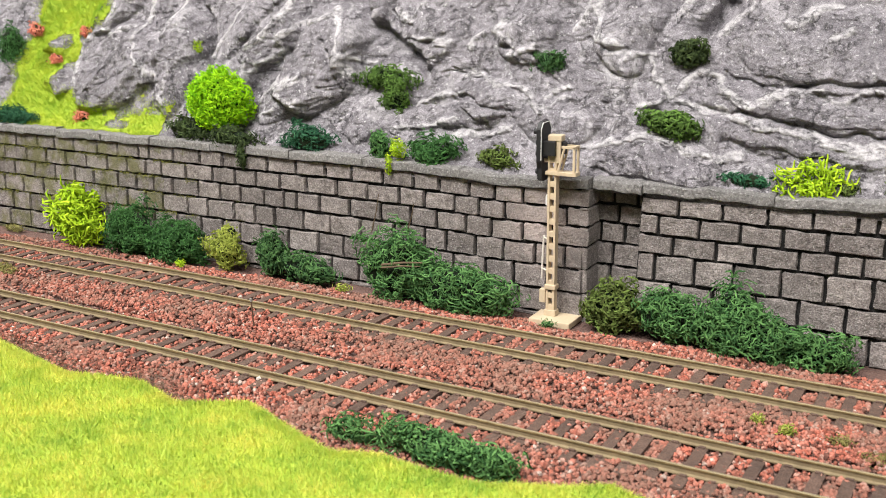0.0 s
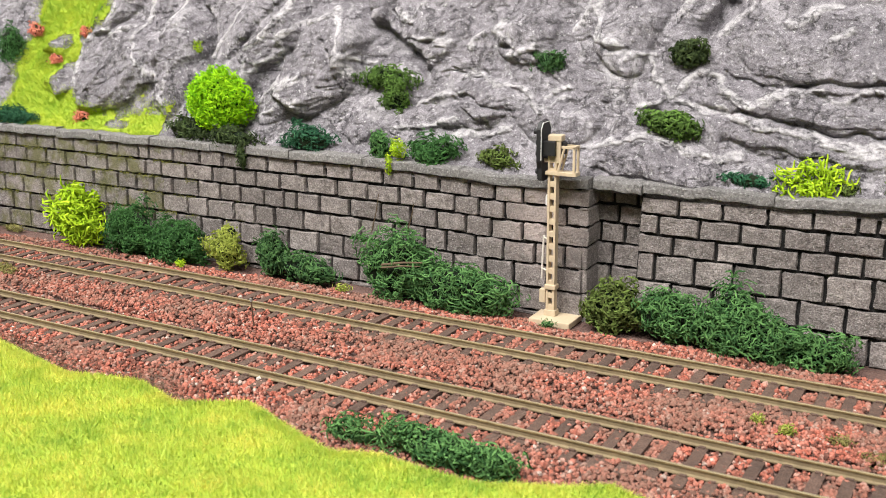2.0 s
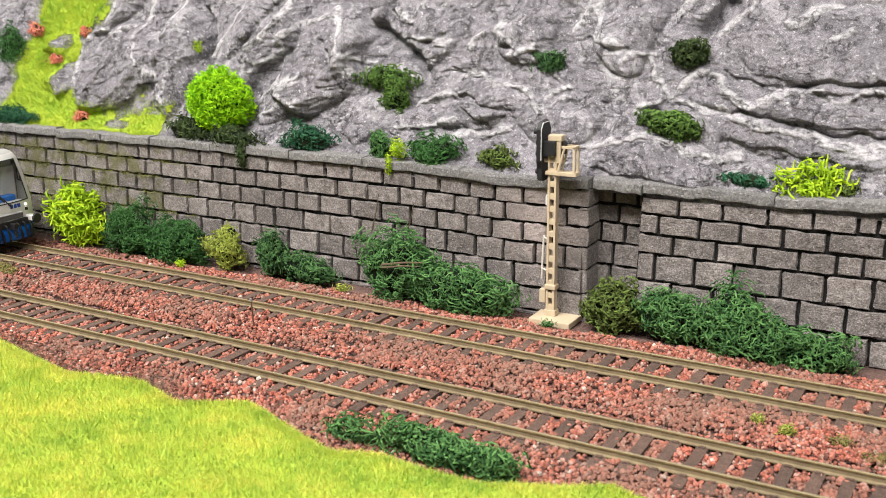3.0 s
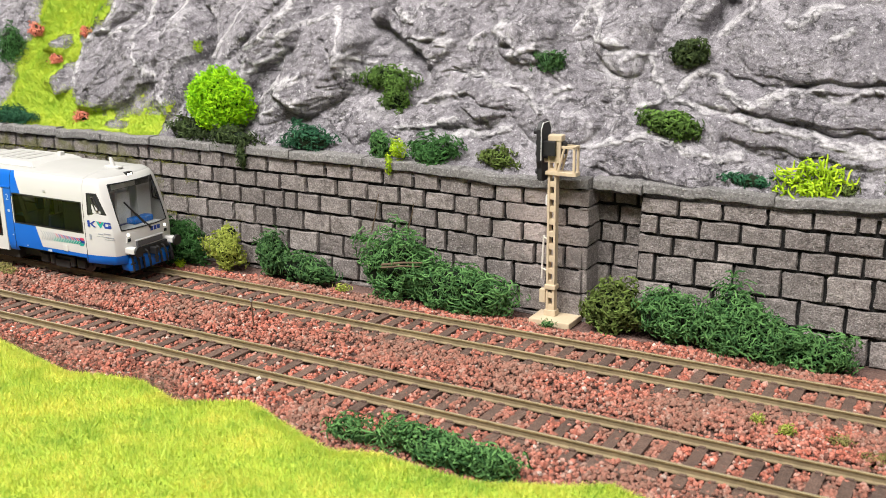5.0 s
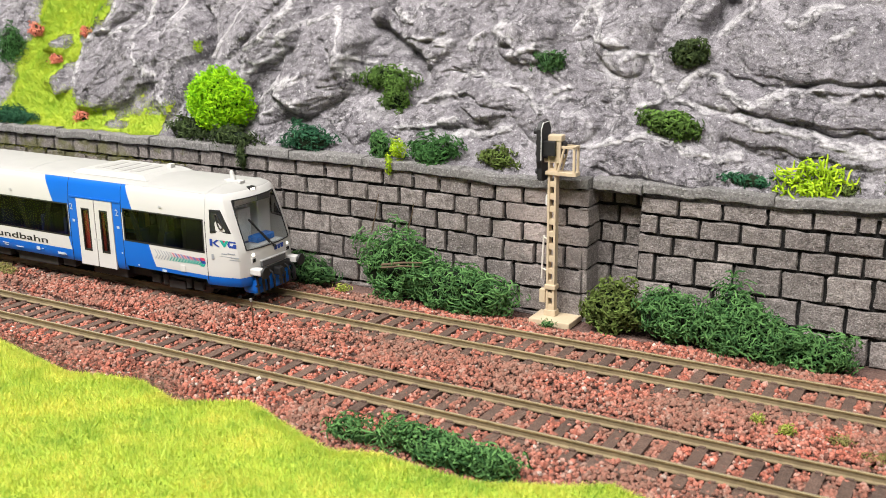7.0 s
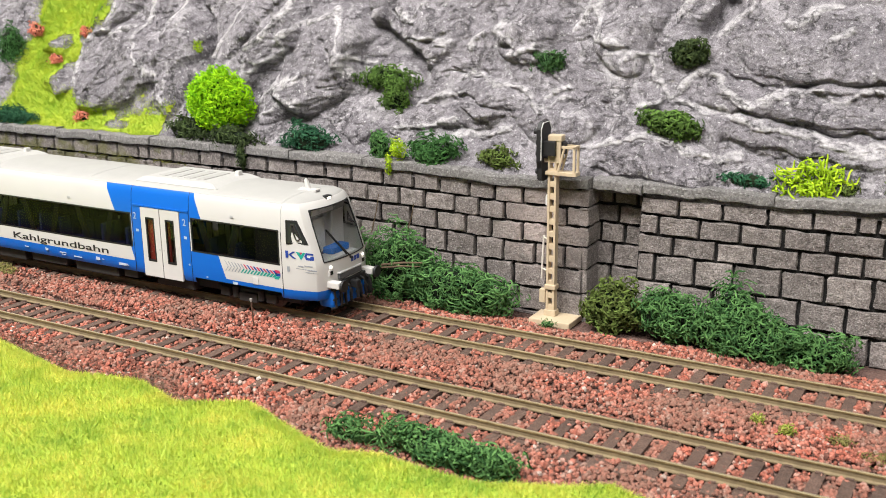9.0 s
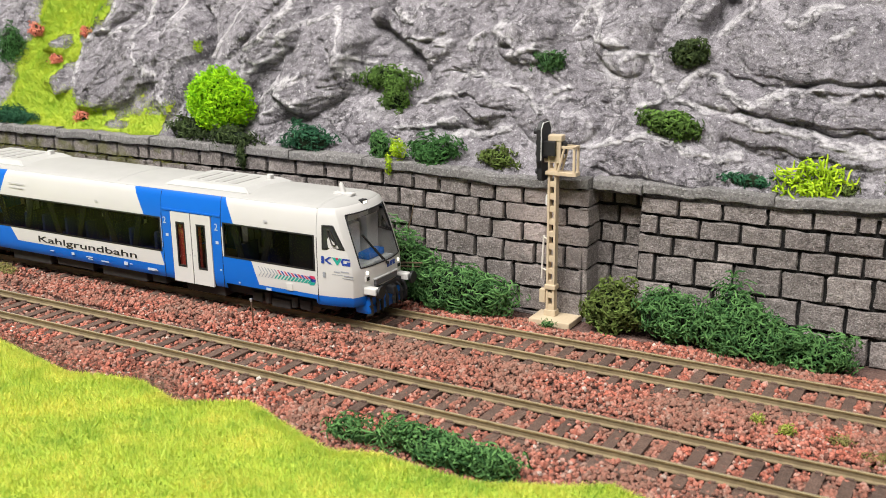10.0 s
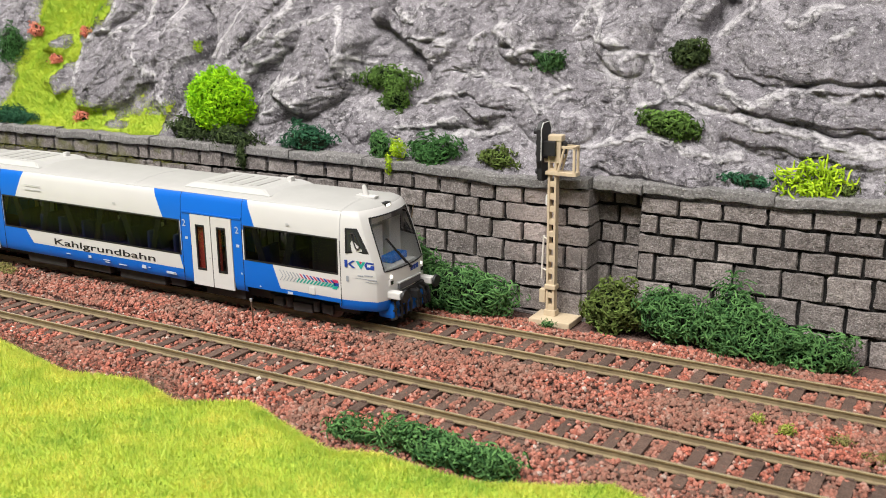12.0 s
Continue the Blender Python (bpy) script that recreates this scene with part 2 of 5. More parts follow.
    # hairline cracks with dark wash run into them
    for size, thin in ((48.0, 0.035), (120.0, 0.05)):
        far = add(nt, "ShaderNodeTexVoronoi", Vector=swirl.outputs[0], Scale=size)
        far.feature = "DISTANCE_TO_EDGE"
        hair = ramp(nt, far.outputs["Distance"], [(0.0, (1,) * 3), (thin, (0,) * 3)])
        hair = math_node(nt, "MULTIPLY", hair, ramp(nt, noise_tex(nt, v, size * 1.3, 4), [(0.47, (0,) * 3), (0.58, (1,) * 3)]))
        c = mix(nt, math_node(nt, "MULTIPLY", hair, 0.55), c, (0.045, 0.042, 0.045))
        h = math_node(nt, "MULTIPLY_ADD", hair, -0.35, h)
    link(nt, c, b.inputs["Base Color"])
    for size, deep in ((130.0, 0.28), (420.0, 0.16)):
        cell = add(nt, "ShaderNodeTexVoronoi", Vector=bent.outputs[0], Scale=size)
        h = math_node(nt, "ADD", h, math_node(nt, "MULTIPLY", cell.outputs["Distance"], deep))
    bump(nt, b, h, 1.0, 0.0022)
    return m


def turf_material(name, a, c2, c3):
    m, nt, b = node_mat(name)
    v = coords(nt)
    f = noise_tex(nt, v, 70, 5)
    g = noise_tex(nt, v, 700, 4)
    c = mix(nt, 0.5, ramp(nt, f, [(0.3, a), (0.55, c2), (0.75, c3)]), ramp(nt, g, [(0.3, a), (0.7, c3)]))
    link(nt, c, b.inputs["Base Color"])
    b.inputs["Roughness"].default_value = 0.95
    bump(nt, b, g, 0.8, 0.001)
    return m


def fibre_material(name, a, c2, c3):
    """Static grass: tint drifts in patches, and from fibre to fibre."""
    m, nt, b = node_mat(name)
    f = noise_tex(nt, coords(nt), 75, 8, 0.78)
    rnd = nt.nodes.new("ShaderNodeNewGeometry").outputs["Random Per Island"]
    c = mix(nt, 0.35, ramp(nt, f, [(0.38, a), (0.5, c2), (0.6, c3)]), ramp(nt, rnd, [(0.0, a), (0.5, c2), (1.0, c3)]))
    link(nt, c, b.inputs["Base Color"])
    b.inputs["Roughness"].default_value = 0.7
    return m


ROCK = rock_material()
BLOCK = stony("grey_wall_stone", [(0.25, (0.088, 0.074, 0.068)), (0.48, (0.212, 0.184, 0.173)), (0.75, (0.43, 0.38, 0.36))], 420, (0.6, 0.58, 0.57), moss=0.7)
CAP = stony("grey_cap_stone", [(0.25, (0.14, 0.135, 0.13)), (0.5, (0.22, 0.21, 0.205)), (0.8, (0.33, 0.32, 0.31))], 300, (0.6, 0.58, 0.57), per_piece=0.1)
JOINT = stony("dark_joint", [(0.3, (0.008, 0.008, 0.008)), (0.7, (0.025, 0.023, 0.022))], 500, (0.05, 0.05, 0.05))
GROUND = stony("brown_baseboard_soil", [(0.3, (0.10, 0.055, 0.045)), (0.7, (0.19, 0.11, 0.09))], 300, (0.3, 0.22, 0.2))
BALLAST = island("red_brown_ballast", [(0.0, (0.085, 0.038, 0.028)), (0.3, (0.26, 0.08, 0.052)), (0.55, (0.44, 0.125, 0.08)), (0.8, (0.46, 0.18, 0.13)), (0.975, (0.40, 0.25, 0.2)), (1.0, (0.6, 0.54, 0.48))], 0.9, 0.5, 1500, (0.21, 0.12, 0.088))
SLEEPER = stony("dark_brown_sleeper", [(0.3, (0.06, 0.036, 0.027)), (0.7, (0.15, 0.09, 0.066))], 700, (0.2, 0.17, 0.16), relief=0.4)
RAIL_SIDE = simple("weathered_rail", (0.20, 0.15, 0.068), 0.45, 0.35, 0.35, 400)
RAIL_FOOT = simple("dusty_rail_foot", (0.19, 0.145, 0.08), 0.8, 0, 0.35, 300)
RAIL_TOP = simple("polished_rail", (0.82, 0.70, 0.46), 0.42, 0.85, 0.1, 600)
TURF = turf_material("grass_mat", (0.18, 0.32, 0.025), (0.35, 0.46, 0.035), (0.50, 0.50, 0.05))
FIBRE = fibre_material("static_grass", (0.17, 0.36, 0.03), (0.46, 0.55, 0.06), (0.70, 0.63, 0.10))
HILL_FIBRE = fibre_material("hill_static_grass", (0.19, 0.40, 0.025), (0.42, 0.56, 0.045), (0.62, 0.66, 0.07))
PLASTER = simple("grey_room_wall", (0.15, 0.148, 0.145), 0.9, 0, 0.03, 20)

# ---- the room ----


def slab(name, x0, x1, y0, y1, z0, z1, mat, label):
    ob = part(name, a_box(x0, x1, y0, y1, z0, z1), mat)
    return tagged(ob, label, "room", kind="structure")


slab("floor", -1150, 1100, -1250, 350, -300, -250, PLASTER, "plain pale floor of the layout room")
slab("ceiling", -1150, 1100, -1250, 350, 1400, 1450, PLASTER, "plain white ceiling of the room")
slab("wall_north", -1150, 1100, 300, 350, -250, 1400, PLASTER, "plain white wall behind the layout")
slab("wall_south", -1150, 1100, -1250, -1200, -250, 1400, PLASTER, "plain white wall facing the layout")
slab("wall_west", -1150, -1100, -1200, 300, -250, 1400, PLASTER, "plain white side wall of the room")
slab("wall_east", 1050, 1100, -1200, 300, -250, 1400, PLASTER, "plain white side wall of the room")
slab("ground", -660, 260, -185, 180, -40, -1.2, GROUND, "brown scenic baseboard under the tracks")

# ---- hillside: cast rock above the retaining wall ----
# bumps: x, z, half-width, half-height, turn, how far it stands out
BUMPS = [(-188, 74, 25, 18, 0.1, 7.0), (-153, 80, 13, 24, 0.15, 7.0), (-198, 99, 12, 8, 0.2, 4.0), (-112, 88, 30, 13, 1.0, 8.0),
         (-79, 80, 20, 20, 0.25, 8.5), (-64, 92, 6, 20, -0.3, 4.0), (-91, 66, 14, 8, 0.0, 2.6), (-45, 60, 24, 8, 0.0, 3.0),
         (-31, 93, 11, 13, 0.2, 3.0), (-3, 72, 13, 6.5, -0.1, 3.5), (-10, 65, 16, 4.5, 0.1, 2.5), (11, 95, 13, 11, 0.4, 4.0),
         (25, 66, 16, 7, -0.15, 3.0), (51, 95, 12, 12, 0.3, 4.5), (108, 92, 34, 12, -0.1, 3.0), (108, 73.5, 36, 5, -0.06, 2.2),
         (104, 63, 34, 5.5, -0.2, 1.8), (64, 55, 28, 6, 0.0, 2.5), (-222, 68, 8, 7, 0.2, 4.0), (-229, 85, 7, 4.5, 0.3, 3.5)]
# cracks and gullies: width, depth, line of x, z
CRACKS = [(2.8, 8, ((-156, 104), (-142, 90), (-139, 78))), (1.2, 2.5, ((-120, 80), (-111, 95))), (1.2, 2.5, ((-116, 86), (-103, 103))),
          (1.0, 2.2, ((-76, 88), (-68, 79), (-64, 72))), (2.6, 8, ((-67, 104), (-60, 96), (-43, 85), (-34, 82))), (1.0, 2, ((-51, 100), (-44, 88))),
          (0.9, 1.6, ((-32, 89), (-23, 92))), (0.8, 1.8, ((-15, 71), (-7, 70), (-1, 67), (8, 67))), (0.8, 1.5, ((-14, 78), (-5, 80))),
          (1.3, 3, ((2, 88), (4, 88))), (0.9, 1.8, ((40, 89), (49, 88))), (3.2, 9, ((73, 94), (79, 103)))]
LEDGES = [(0.8, 1.6, ((83, 82), (87, 80), (99, 78))), (0.9, 2.6, ((99, 78), (118, 80), (150, 80))), (0.8, 2.2, ((76, 71), (98, 69), (117, 65), (150, 66))),
          (1.3, 2.4, ((85, 62), (100, 56), (106, 56))), (0.8, 1.5, ((57, 69), (62, 69))), (1.6, 3, ((-34, 82), (-29, 74)))]
# crests with pale dry-brushed paint: lines of x, z
CRESTS_WEST = [((-180, 108), (-178, 94), (-180, 86), (-174, 79), (-165, 73), (-160, 69), (-153, 61)), ((-210, 89), (-192, 90), (-182, 92)), ((-209, 66), (-216, 81), (-210, 89)),
               ((-136, 81), (-130, 90), (-126, 100)), ((-111, 85), (-106, 91), (-96, 104)), ((-112, 74), (-98, 85)), ((-102, 64), (-96, 72), (-81, 74)),
               ((-102, 59), (-90, 63)), ((-202, 92), (-199, 102)), ((-162, 89), (-161, 104))]
CRESTS_MID = [((-99, 71), (-98, 89), (-90, 95), (-74, 98)), ((-75, 101), (-68, 92), (-67, 85), (-61, 76)), ((-64, 83), (-53, 80)), ((-92, 68), (-78, 64)), ((-49, 101), (-42, 96)),
              ((-2, 97), (-4, 93), (1, 90)), ((-13, 88), (-9, 92)), ((5, 86), (15, 88)), ((-29, 67), (-22, 70), (-10, 72)), ((-14, 78), (-5, 78), (7, 75), (14, 73), (22, 69), (30, 72)),
              ((-34, 58), (-21, 60), (-12, 63)), ((-11, 58), (3, 59), (11, 62)), ((21, 73), (29, 76)), ((-36, 92), (-22, 89))]
CRESTS_EAST = [((27, 95), (31, 104)), ((33, 103), (36, 92), (47, 88)), ((49, 86), (57, 86)), ((55, 84), (61, 78), (65, 73)), ((62, 99), (66, 104)), ((77, 94), (85, 99), (88, 103)),
               ((67, 74), (72, 80), (75, 82), (82, 79), (93, 73)), ((97, 74), (105, 77), (120, 75), (128, 78), (150, 77)), ((101, 97), (109, 101), (115, 104)), ((114, 92), (120, 97)),
               ((68, 72), (81, 70), (96, 67), (107, 65), (120, 63), (150, 60)), ((36, 57), (51, 60), (59, 62), (69, 60), (84, 57), (91, 56)), ((57, 70), (62, 72))]
CRESTS = CRESTS_WEST + CRESTS_MID + CRESTS_EAST


def line_distance(x, z, line):
    """Distance to a broken line, and how far along its nearest piece."""
    best = np.full_like(x, 1e9)
    for (ax, az), (bx, bz) in zip(line, line[1:]):
        dx, dz = bx - ax, bz - az
        t = np.clip(((x - ax) * dx + (z - az) * dz) / (dx * dx + dz * dz), 0, 1)
        best = np.minimum(best, np.hypot(x - ax - t * dx, z - az - t * dz))
    return best


def crest_lift(x, z):
    """0 to 1 on the crest lines, wandering a little and of uneven width."""
    jx, jz = x + 1.4 * fbm(x / 7, z / 7, 23, 3), z + 1.4 * fbm(x / 7, z / 7, 29, 3)
    wide = 1.9 + 1.1 * lattice(x / 9, z / 9, 53)
    out = np.zeros_like(x)
    for line in CRESTS:
        out = np.maximum(out, np.clip(1 - line_distance(jx, jz, line) / wide, 0, 1))
    return out


def hill(x, z):
    """How far back (y) the hillside lies at x, z."""
    out = 0.0
    wx, wz = x + 5 * fbm(x / 30, z / 30, 11, 3), z + 4 * fbm(x / 26, z / 26, 17, 3)
    for bx, bz, rx, rz, turn, amp in BUMPS:
        c, s = math.cos(turn), math.sin(turn)
        u, v = ((wx - bx) * c + (wz - bz) * s) / rx, (-(wx - bx) * s + (wz - bz) * c) / rz
        out = out + 1.25 * amp * np.clip(1 - (u * u + v * v), 0, 1) ** 0.55
    jx, jz = x + 1.2 * fbm(x / 6, z / 6, 13, 3), z + 0.9 * fbm(x / 6, z / 6, 19, 3)
    for w, dep, line in CRACKS + LEDGES:
        out = out - dep * np.exp(-(line_distance(jx, jz, line) / w) ** 2)
    out = out + 1.35 * crest_lift(x, z) ** 0.9
    fade = np.clip((z - 45) / 6, 0, 1)
    east = 1 / (1 + np.exp(-(x - 45) / 14))
    west = 1 / (1 + np.exp((x + 70) / 16))

    def folds(turn, seed, long, short):
        c, s = math.cos(turn), math.sin(turn)
        return ridged((wx * c + wz * s) / long, (wz * c - wx * s) / short, seed, 5, 0.5)
    fold = 1.5 * west * folds(1.05, 31, 50, 14) + (1 - west) * (1 - east) * folds(0.55, 37, 30, 15) + 0.55 * east * folds(-0.12, 43, 60, 11)
    line = lattice(wx / 17 + wz / 40, wz / 13 - wx / 60, 61)
    line2 = lattice(wx / 8, wz / 9 + wx / 30, 67)
    crease = np.exp(-(line / 0.06) ** 2) + 0.6 * np.exp(-(line2 / 0.08) ** 2)
    out = out + fade * (1.05 * fold - 0.7 * (1 - 0.6 * east) * crease + 0.5 * (1 - 0.4 * east) * ridged(wx / 9, wz / 6.5, 41, 5, 0.6) + 0.3 * ridged(wx / 2.8, wz / 2.2, 47, 3))
    soft = np.clip((-150 - x) / 60, 0, 1) * np.clip((58 - z) / 10, 0, 1)
    foot = np.interp(x, (40, 46, 62, 68), (6.5, 0.0, 0.0, 1.5)) * np.exp(-np.clip((z - 46) / 6, 0, 9) ** 2)
    return 44 + (z - 46) * 0.55 - out * (1 - 0.7 * soft) - foot


def hill_grid(x0, x1, nx, z0, z1, nz):
    x, z = np.meshgrid(np.linspace(x0, x1, nx), np.linspace(z0, z1, nz), indexing="ij")
    return x, hill(x, z), z


def rock_face():
    x, y, z = hill_grid(-340, 200, 900, 43.0, 125, 260)
    v = np.stack([x, y, z], -1).reshape(-1, 3)
    me = mesh_of("rock_face", v, grid_faces(900, 260)[:, ::-1], ROCK, True)
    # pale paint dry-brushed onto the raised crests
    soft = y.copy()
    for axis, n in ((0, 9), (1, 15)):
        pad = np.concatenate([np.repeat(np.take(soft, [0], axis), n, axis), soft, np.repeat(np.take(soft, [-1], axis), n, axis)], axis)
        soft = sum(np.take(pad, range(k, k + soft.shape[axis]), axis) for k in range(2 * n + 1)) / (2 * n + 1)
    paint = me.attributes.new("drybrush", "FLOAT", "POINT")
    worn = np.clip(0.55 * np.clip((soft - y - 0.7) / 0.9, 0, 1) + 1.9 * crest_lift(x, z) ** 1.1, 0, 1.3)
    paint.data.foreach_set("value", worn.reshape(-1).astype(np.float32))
    ob = new("rock_face", me)
    return tagged(ob, "grey painted plaster rock face with white dry-brushed ridges", "rock", kind="structure")


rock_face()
slab("hill_core", -340, 200, 100, 170, -40, 125, GROUND, "plain brown board closing the hillside behind")

# ---- retaining wall ----
TOP_SAG = ((-320, 0.0), (-150, 0.4), (-60, 0.6), (-20, 0.2), (18, -1.4), (46, 0.0), (70, -0.5), (110, -0.5), (140, 0.6), (240, 1.0))


def sag(x):
    return float(np.interp(x, [a for a, _ in TOP_SAG], [b for _, b in TOP_SAG]))


def block_mesh(seed):
    """A flat, rough-hewn stone with chipped rims, one unit long and high, front at y = 0."""
    r = np.random.default_rng(seed)
    us, ws = (-0.5, -0.485, -0.25, 0.0, 0.25, 0.485, 0.5), (-0.5, -0.47, -0.1, 0.47, 0.5)
    nx, nz = len(us), len(ws)
    v, f = [], []
    for i in range(nx):
        for k in range(nz):
            e = i in (0, nx - 1) or k in (0, nz - 1)
            chip = 0.022 if e else 0.012
            v.append((us[i] + r.normal(0, chip * 0.7), (0.35 + r.uniform(0, 0.6) if e else 0.0) + r.normal(0, 0.13), ws[k] + r.normal(0, chip * 1.5)))
    f += [tuple(q) for q in grid_faces(nx, nz)]
    rim = [i * nz for i in range(nx)] + [(nx - 1) * nz + k for k in range(1, nz)] + [i * nz + nz - 1 for i in range(nx - 2, -1, -1)] + [k for k in range(nz - 2, 0, -1)]
    n0 = len(v)
    v += [(v[i][0], 3.0, v[i][2]) for i in rim]
    for j in range(len(rim)):
        a, b = rim[j], rim[(j + 1) % len(rim)]
        f.append((b, a, n0 + j, n0 + (j + 1) % len(rim)))
    return mesh_of("block", v, f, BLOCK, False)


BLOCKS = [block_mesh(100 + i) for i in range(22)]


def quoins(wall, x, y0, y1, heights):
    """Return stones on the wall's end."""
    z = -1.5
    for i, h in enumerate(heights):
        ob = new("block", BLOCKS[i])
        ob.parent = wall
        ob.matrix_basis = Matrix.LocRotScale(Vector((x, (y0 + y1) / 2, z + h / 2)) * MM, Euler((0, 0, radians(90))), (y1 - y0 - 0.7, 1.0, h - 0.8))
        z += h


def wall_run(name, x0, x1, y_foot, y_head, heights, mean, seed, label, joints=()):
    """A battered run of coursed stone before a dark backing."""
    r = np.random.default_rng(seed)
    top = sum(heights) - 1.5
    bm = bmesh.new()
    c = [(x0, y_foot + 1.7, -1.5), (x1, y_foot + 1.7, -1.5), (x1, y_head + 1.7, top), (x0, y_head + 1.7, top),
         (x0, y_foot + 8, -1.5), (x1, y_foot + 8, -1.5), (x1, y_head + 8, top), (x0, y_head + 8, top)]
    vs = [bm.verts.new(p) for p in c]
    for q in ((0, 1, 2, 3), (5, 4, 7, 6), (1, 5, 6, 2), (4, 0, 3, 7), (3, 2, 6, 7), (4, 5, 1, 0)):
        bm.faces.new([vs[i] for i in q])
    wall = part(name, bm, JOINT)
    tagged(wall, label, "wall", kind="structure")
    tilt = math.atan2(y_head - y_foot, top)
    z = -1.5
    for row, h in enumerate(heights):
        fixed = list(joints[row]) if row < len(joints) else []
        cuts, x = [], (fixed[0] if fixed else x1)
        if fixed:
            while x > x0:
                x -= mean * r.uniform(0.85, 1.18)
                cuts.insert(0, x)
            cuts += fixed
            x = fixed[-1]
        else:
            x = x0 - r.uniform(0, 0.4) * mean
            cuts.append(x)
        while x < x1:
            x += mean * r.uniform(0.85, 1.18)
            cuts.append(x)
        cuts = [x0] + [c for c in cuts if x0 + 0.2 * mean < c < x1 - 0.2 * mean] + [x1]
        for a, b in zip(cuts, cuts[1:]):
            ob = new("block", BLOCKS[r.integers(len(BLOCKS))])
            ob.parent = wall
            zc = z + h / 2
            yc = y_foot + (y_head - y_foot) * (zc + 1.5) / (top + 1.5)
            ob.matrix_basis = Matrix.LocRotScale(Vector(((a + b) / 2, yc + r.normal(0, 0.16), zc + sag((a + b) / 2) * (zc / 45))) * MM,
                                                 Euler((-tilt + r.normal(0, 0.01), r.normal(0, 0.008), r.normal(0, 0.012))), (b - a - r.uniform(0.95, 1.45), 1.0, h - r.uniform(0.85, 1.25)))
        z += h
    return wall


# joints of each course, from the foot up
LONG_COURSES = [2.0, 8.3, 8.4, 7.8, 7.0, 6.6, 6.4]
COURSE_A = (-241, -229, -216, -204, -191, -178, -165, -150, -137, -124, -112, -103, -92, -78, -64, -52, -40, -27, -15, -4, 9, 20, 33)
COURSE_B = (-246, -233, -219, -205, -193, -179, -166, -155, -145, -131, -120, -106, -95, -85, -71, -58, -44, -29, -16, -7, 5, 16, 28, 39)
COURSE_C = (-238, -224, -211, -198, -186, -171, -160, -150, -139, -125, -113, -102, -90, -80, -74, -63, -49, -35, -22, -11, 1, 11, 23, 34)
COURSE_D = (-244, -229, -216, -203, -190, -177, -165, -154, -145, -131, -117, -105, -94, -82, -69, -55, -41, -27, -16, -4, 6, 16, 39)
COURSE_E = (-236, -221, -210, -197, -183, -170, -158, -152, -138, -123, -111, -100, -88, -74, -60, -48, -34, -21, -10, 2, 12, 23, 35)
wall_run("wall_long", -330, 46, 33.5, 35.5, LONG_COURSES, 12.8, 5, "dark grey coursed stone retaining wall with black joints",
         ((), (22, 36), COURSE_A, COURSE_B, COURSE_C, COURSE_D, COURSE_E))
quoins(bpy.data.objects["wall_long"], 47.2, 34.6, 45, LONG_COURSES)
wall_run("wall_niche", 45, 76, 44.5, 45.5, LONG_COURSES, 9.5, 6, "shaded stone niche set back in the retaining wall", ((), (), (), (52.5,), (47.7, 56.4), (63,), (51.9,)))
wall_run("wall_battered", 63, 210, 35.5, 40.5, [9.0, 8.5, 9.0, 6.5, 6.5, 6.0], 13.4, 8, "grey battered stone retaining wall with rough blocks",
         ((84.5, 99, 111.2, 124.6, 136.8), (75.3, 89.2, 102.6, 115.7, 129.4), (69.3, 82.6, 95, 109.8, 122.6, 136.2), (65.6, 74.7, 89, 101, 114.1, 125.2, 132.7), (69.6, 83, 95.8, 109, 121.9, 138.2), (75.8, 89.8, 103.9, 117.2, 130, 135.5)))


def joint_moss():
    """Dry moss fibres caught in the bed joints of the wall's far end."""
    r = np.random.default_rng(14)
    n = 1500
    row = r.integers(0, 4, n)
    x = -275 + 150 * r.random(n) ** 1.3
    z = np.array([38.6, 32.0, 25.0, 17.2])[row] + r.normal(0, 0.45, n)
    keep = fbm(x / 9, row * 3.1 + x * 0, 33, 3) > -0.35
    x, z = x[keep], z[keep]
    y = 33.6 + 2 * (z + 1.5) / 46.5 + r.uniform(-0.5, 0.3, len(x))
    d = np.stack([r.normal(0, 1, len(x)), r.normal(-0.5, 0.4, len(x)), r.normal(-0.1, 0.4, len(x))], 1)
    v, f = strands(np.stack([x, y, z], 1), d, 2.0, 0.11, 0.6, 15, spread=0.3)
    ob = new("joint_moss", mesh_of("joint_moss", v, f, MOSS))
    tagged(ob, "dry olive moss fibres in the joints of the wall", "moss", kind="stuff")


def cap_run(x0, x1, y0, y1, seed):
    r = np.random.default_rng(seed)
    x = x0
    while x < x1:
        w = min(r.uniform(26, 44), x1 - x)
        n = 9
        v, f = [], []
        for i in range(n):
            u = x + 0.15 + (w - 0.3) * i / (n - 1)
            s = sag(u) + 0.22 * r.normal()
            d = 0.22 * r.normal()
            v += [(u, y0 + d, 45.0 + s), (u, y0 + d - 0.1, 45.6 + s), (u, y0 + d, 47.7 + s), (u, y0 + d + 0.4, 48.1 + s + 0.12 * r.normal()), (u, y1, 48.4 + s), (u, y1, 45.0 + s)]
        for i in range(n - 1):
            for k in range(6):
                f.append((i * 6 + k, i * 6 + (k + 1) % 6, i * 6 + 6 + (k + 1) % 6, i * 6 + 6 + k))
        f += [tuple(range(6))[::-1], tuple(range((n - 1) * 6, n * 6))]
        ob = new("cap_stone", mesh_of("cap_stone", v, [q[::-1] for q in f], CAP, False))
        ob.parent = bpy.data.objects["coping"]
        x += w


MOSS = leafy("dry_moss", (0.05, 0.055, 0.015), (0.24, 0.24, 0.05))
joint_moss()
coping = thing("coping", 0, 0, 0, "grey stone coping slabs along the wall top", "coping", kind="structure")
cap_run(-330, 47, 34.3, 39.5, 3)
cap_run(47, 64, 37.6, 47, 4)
cap_run(64, 210, 39.2, 45, 9)

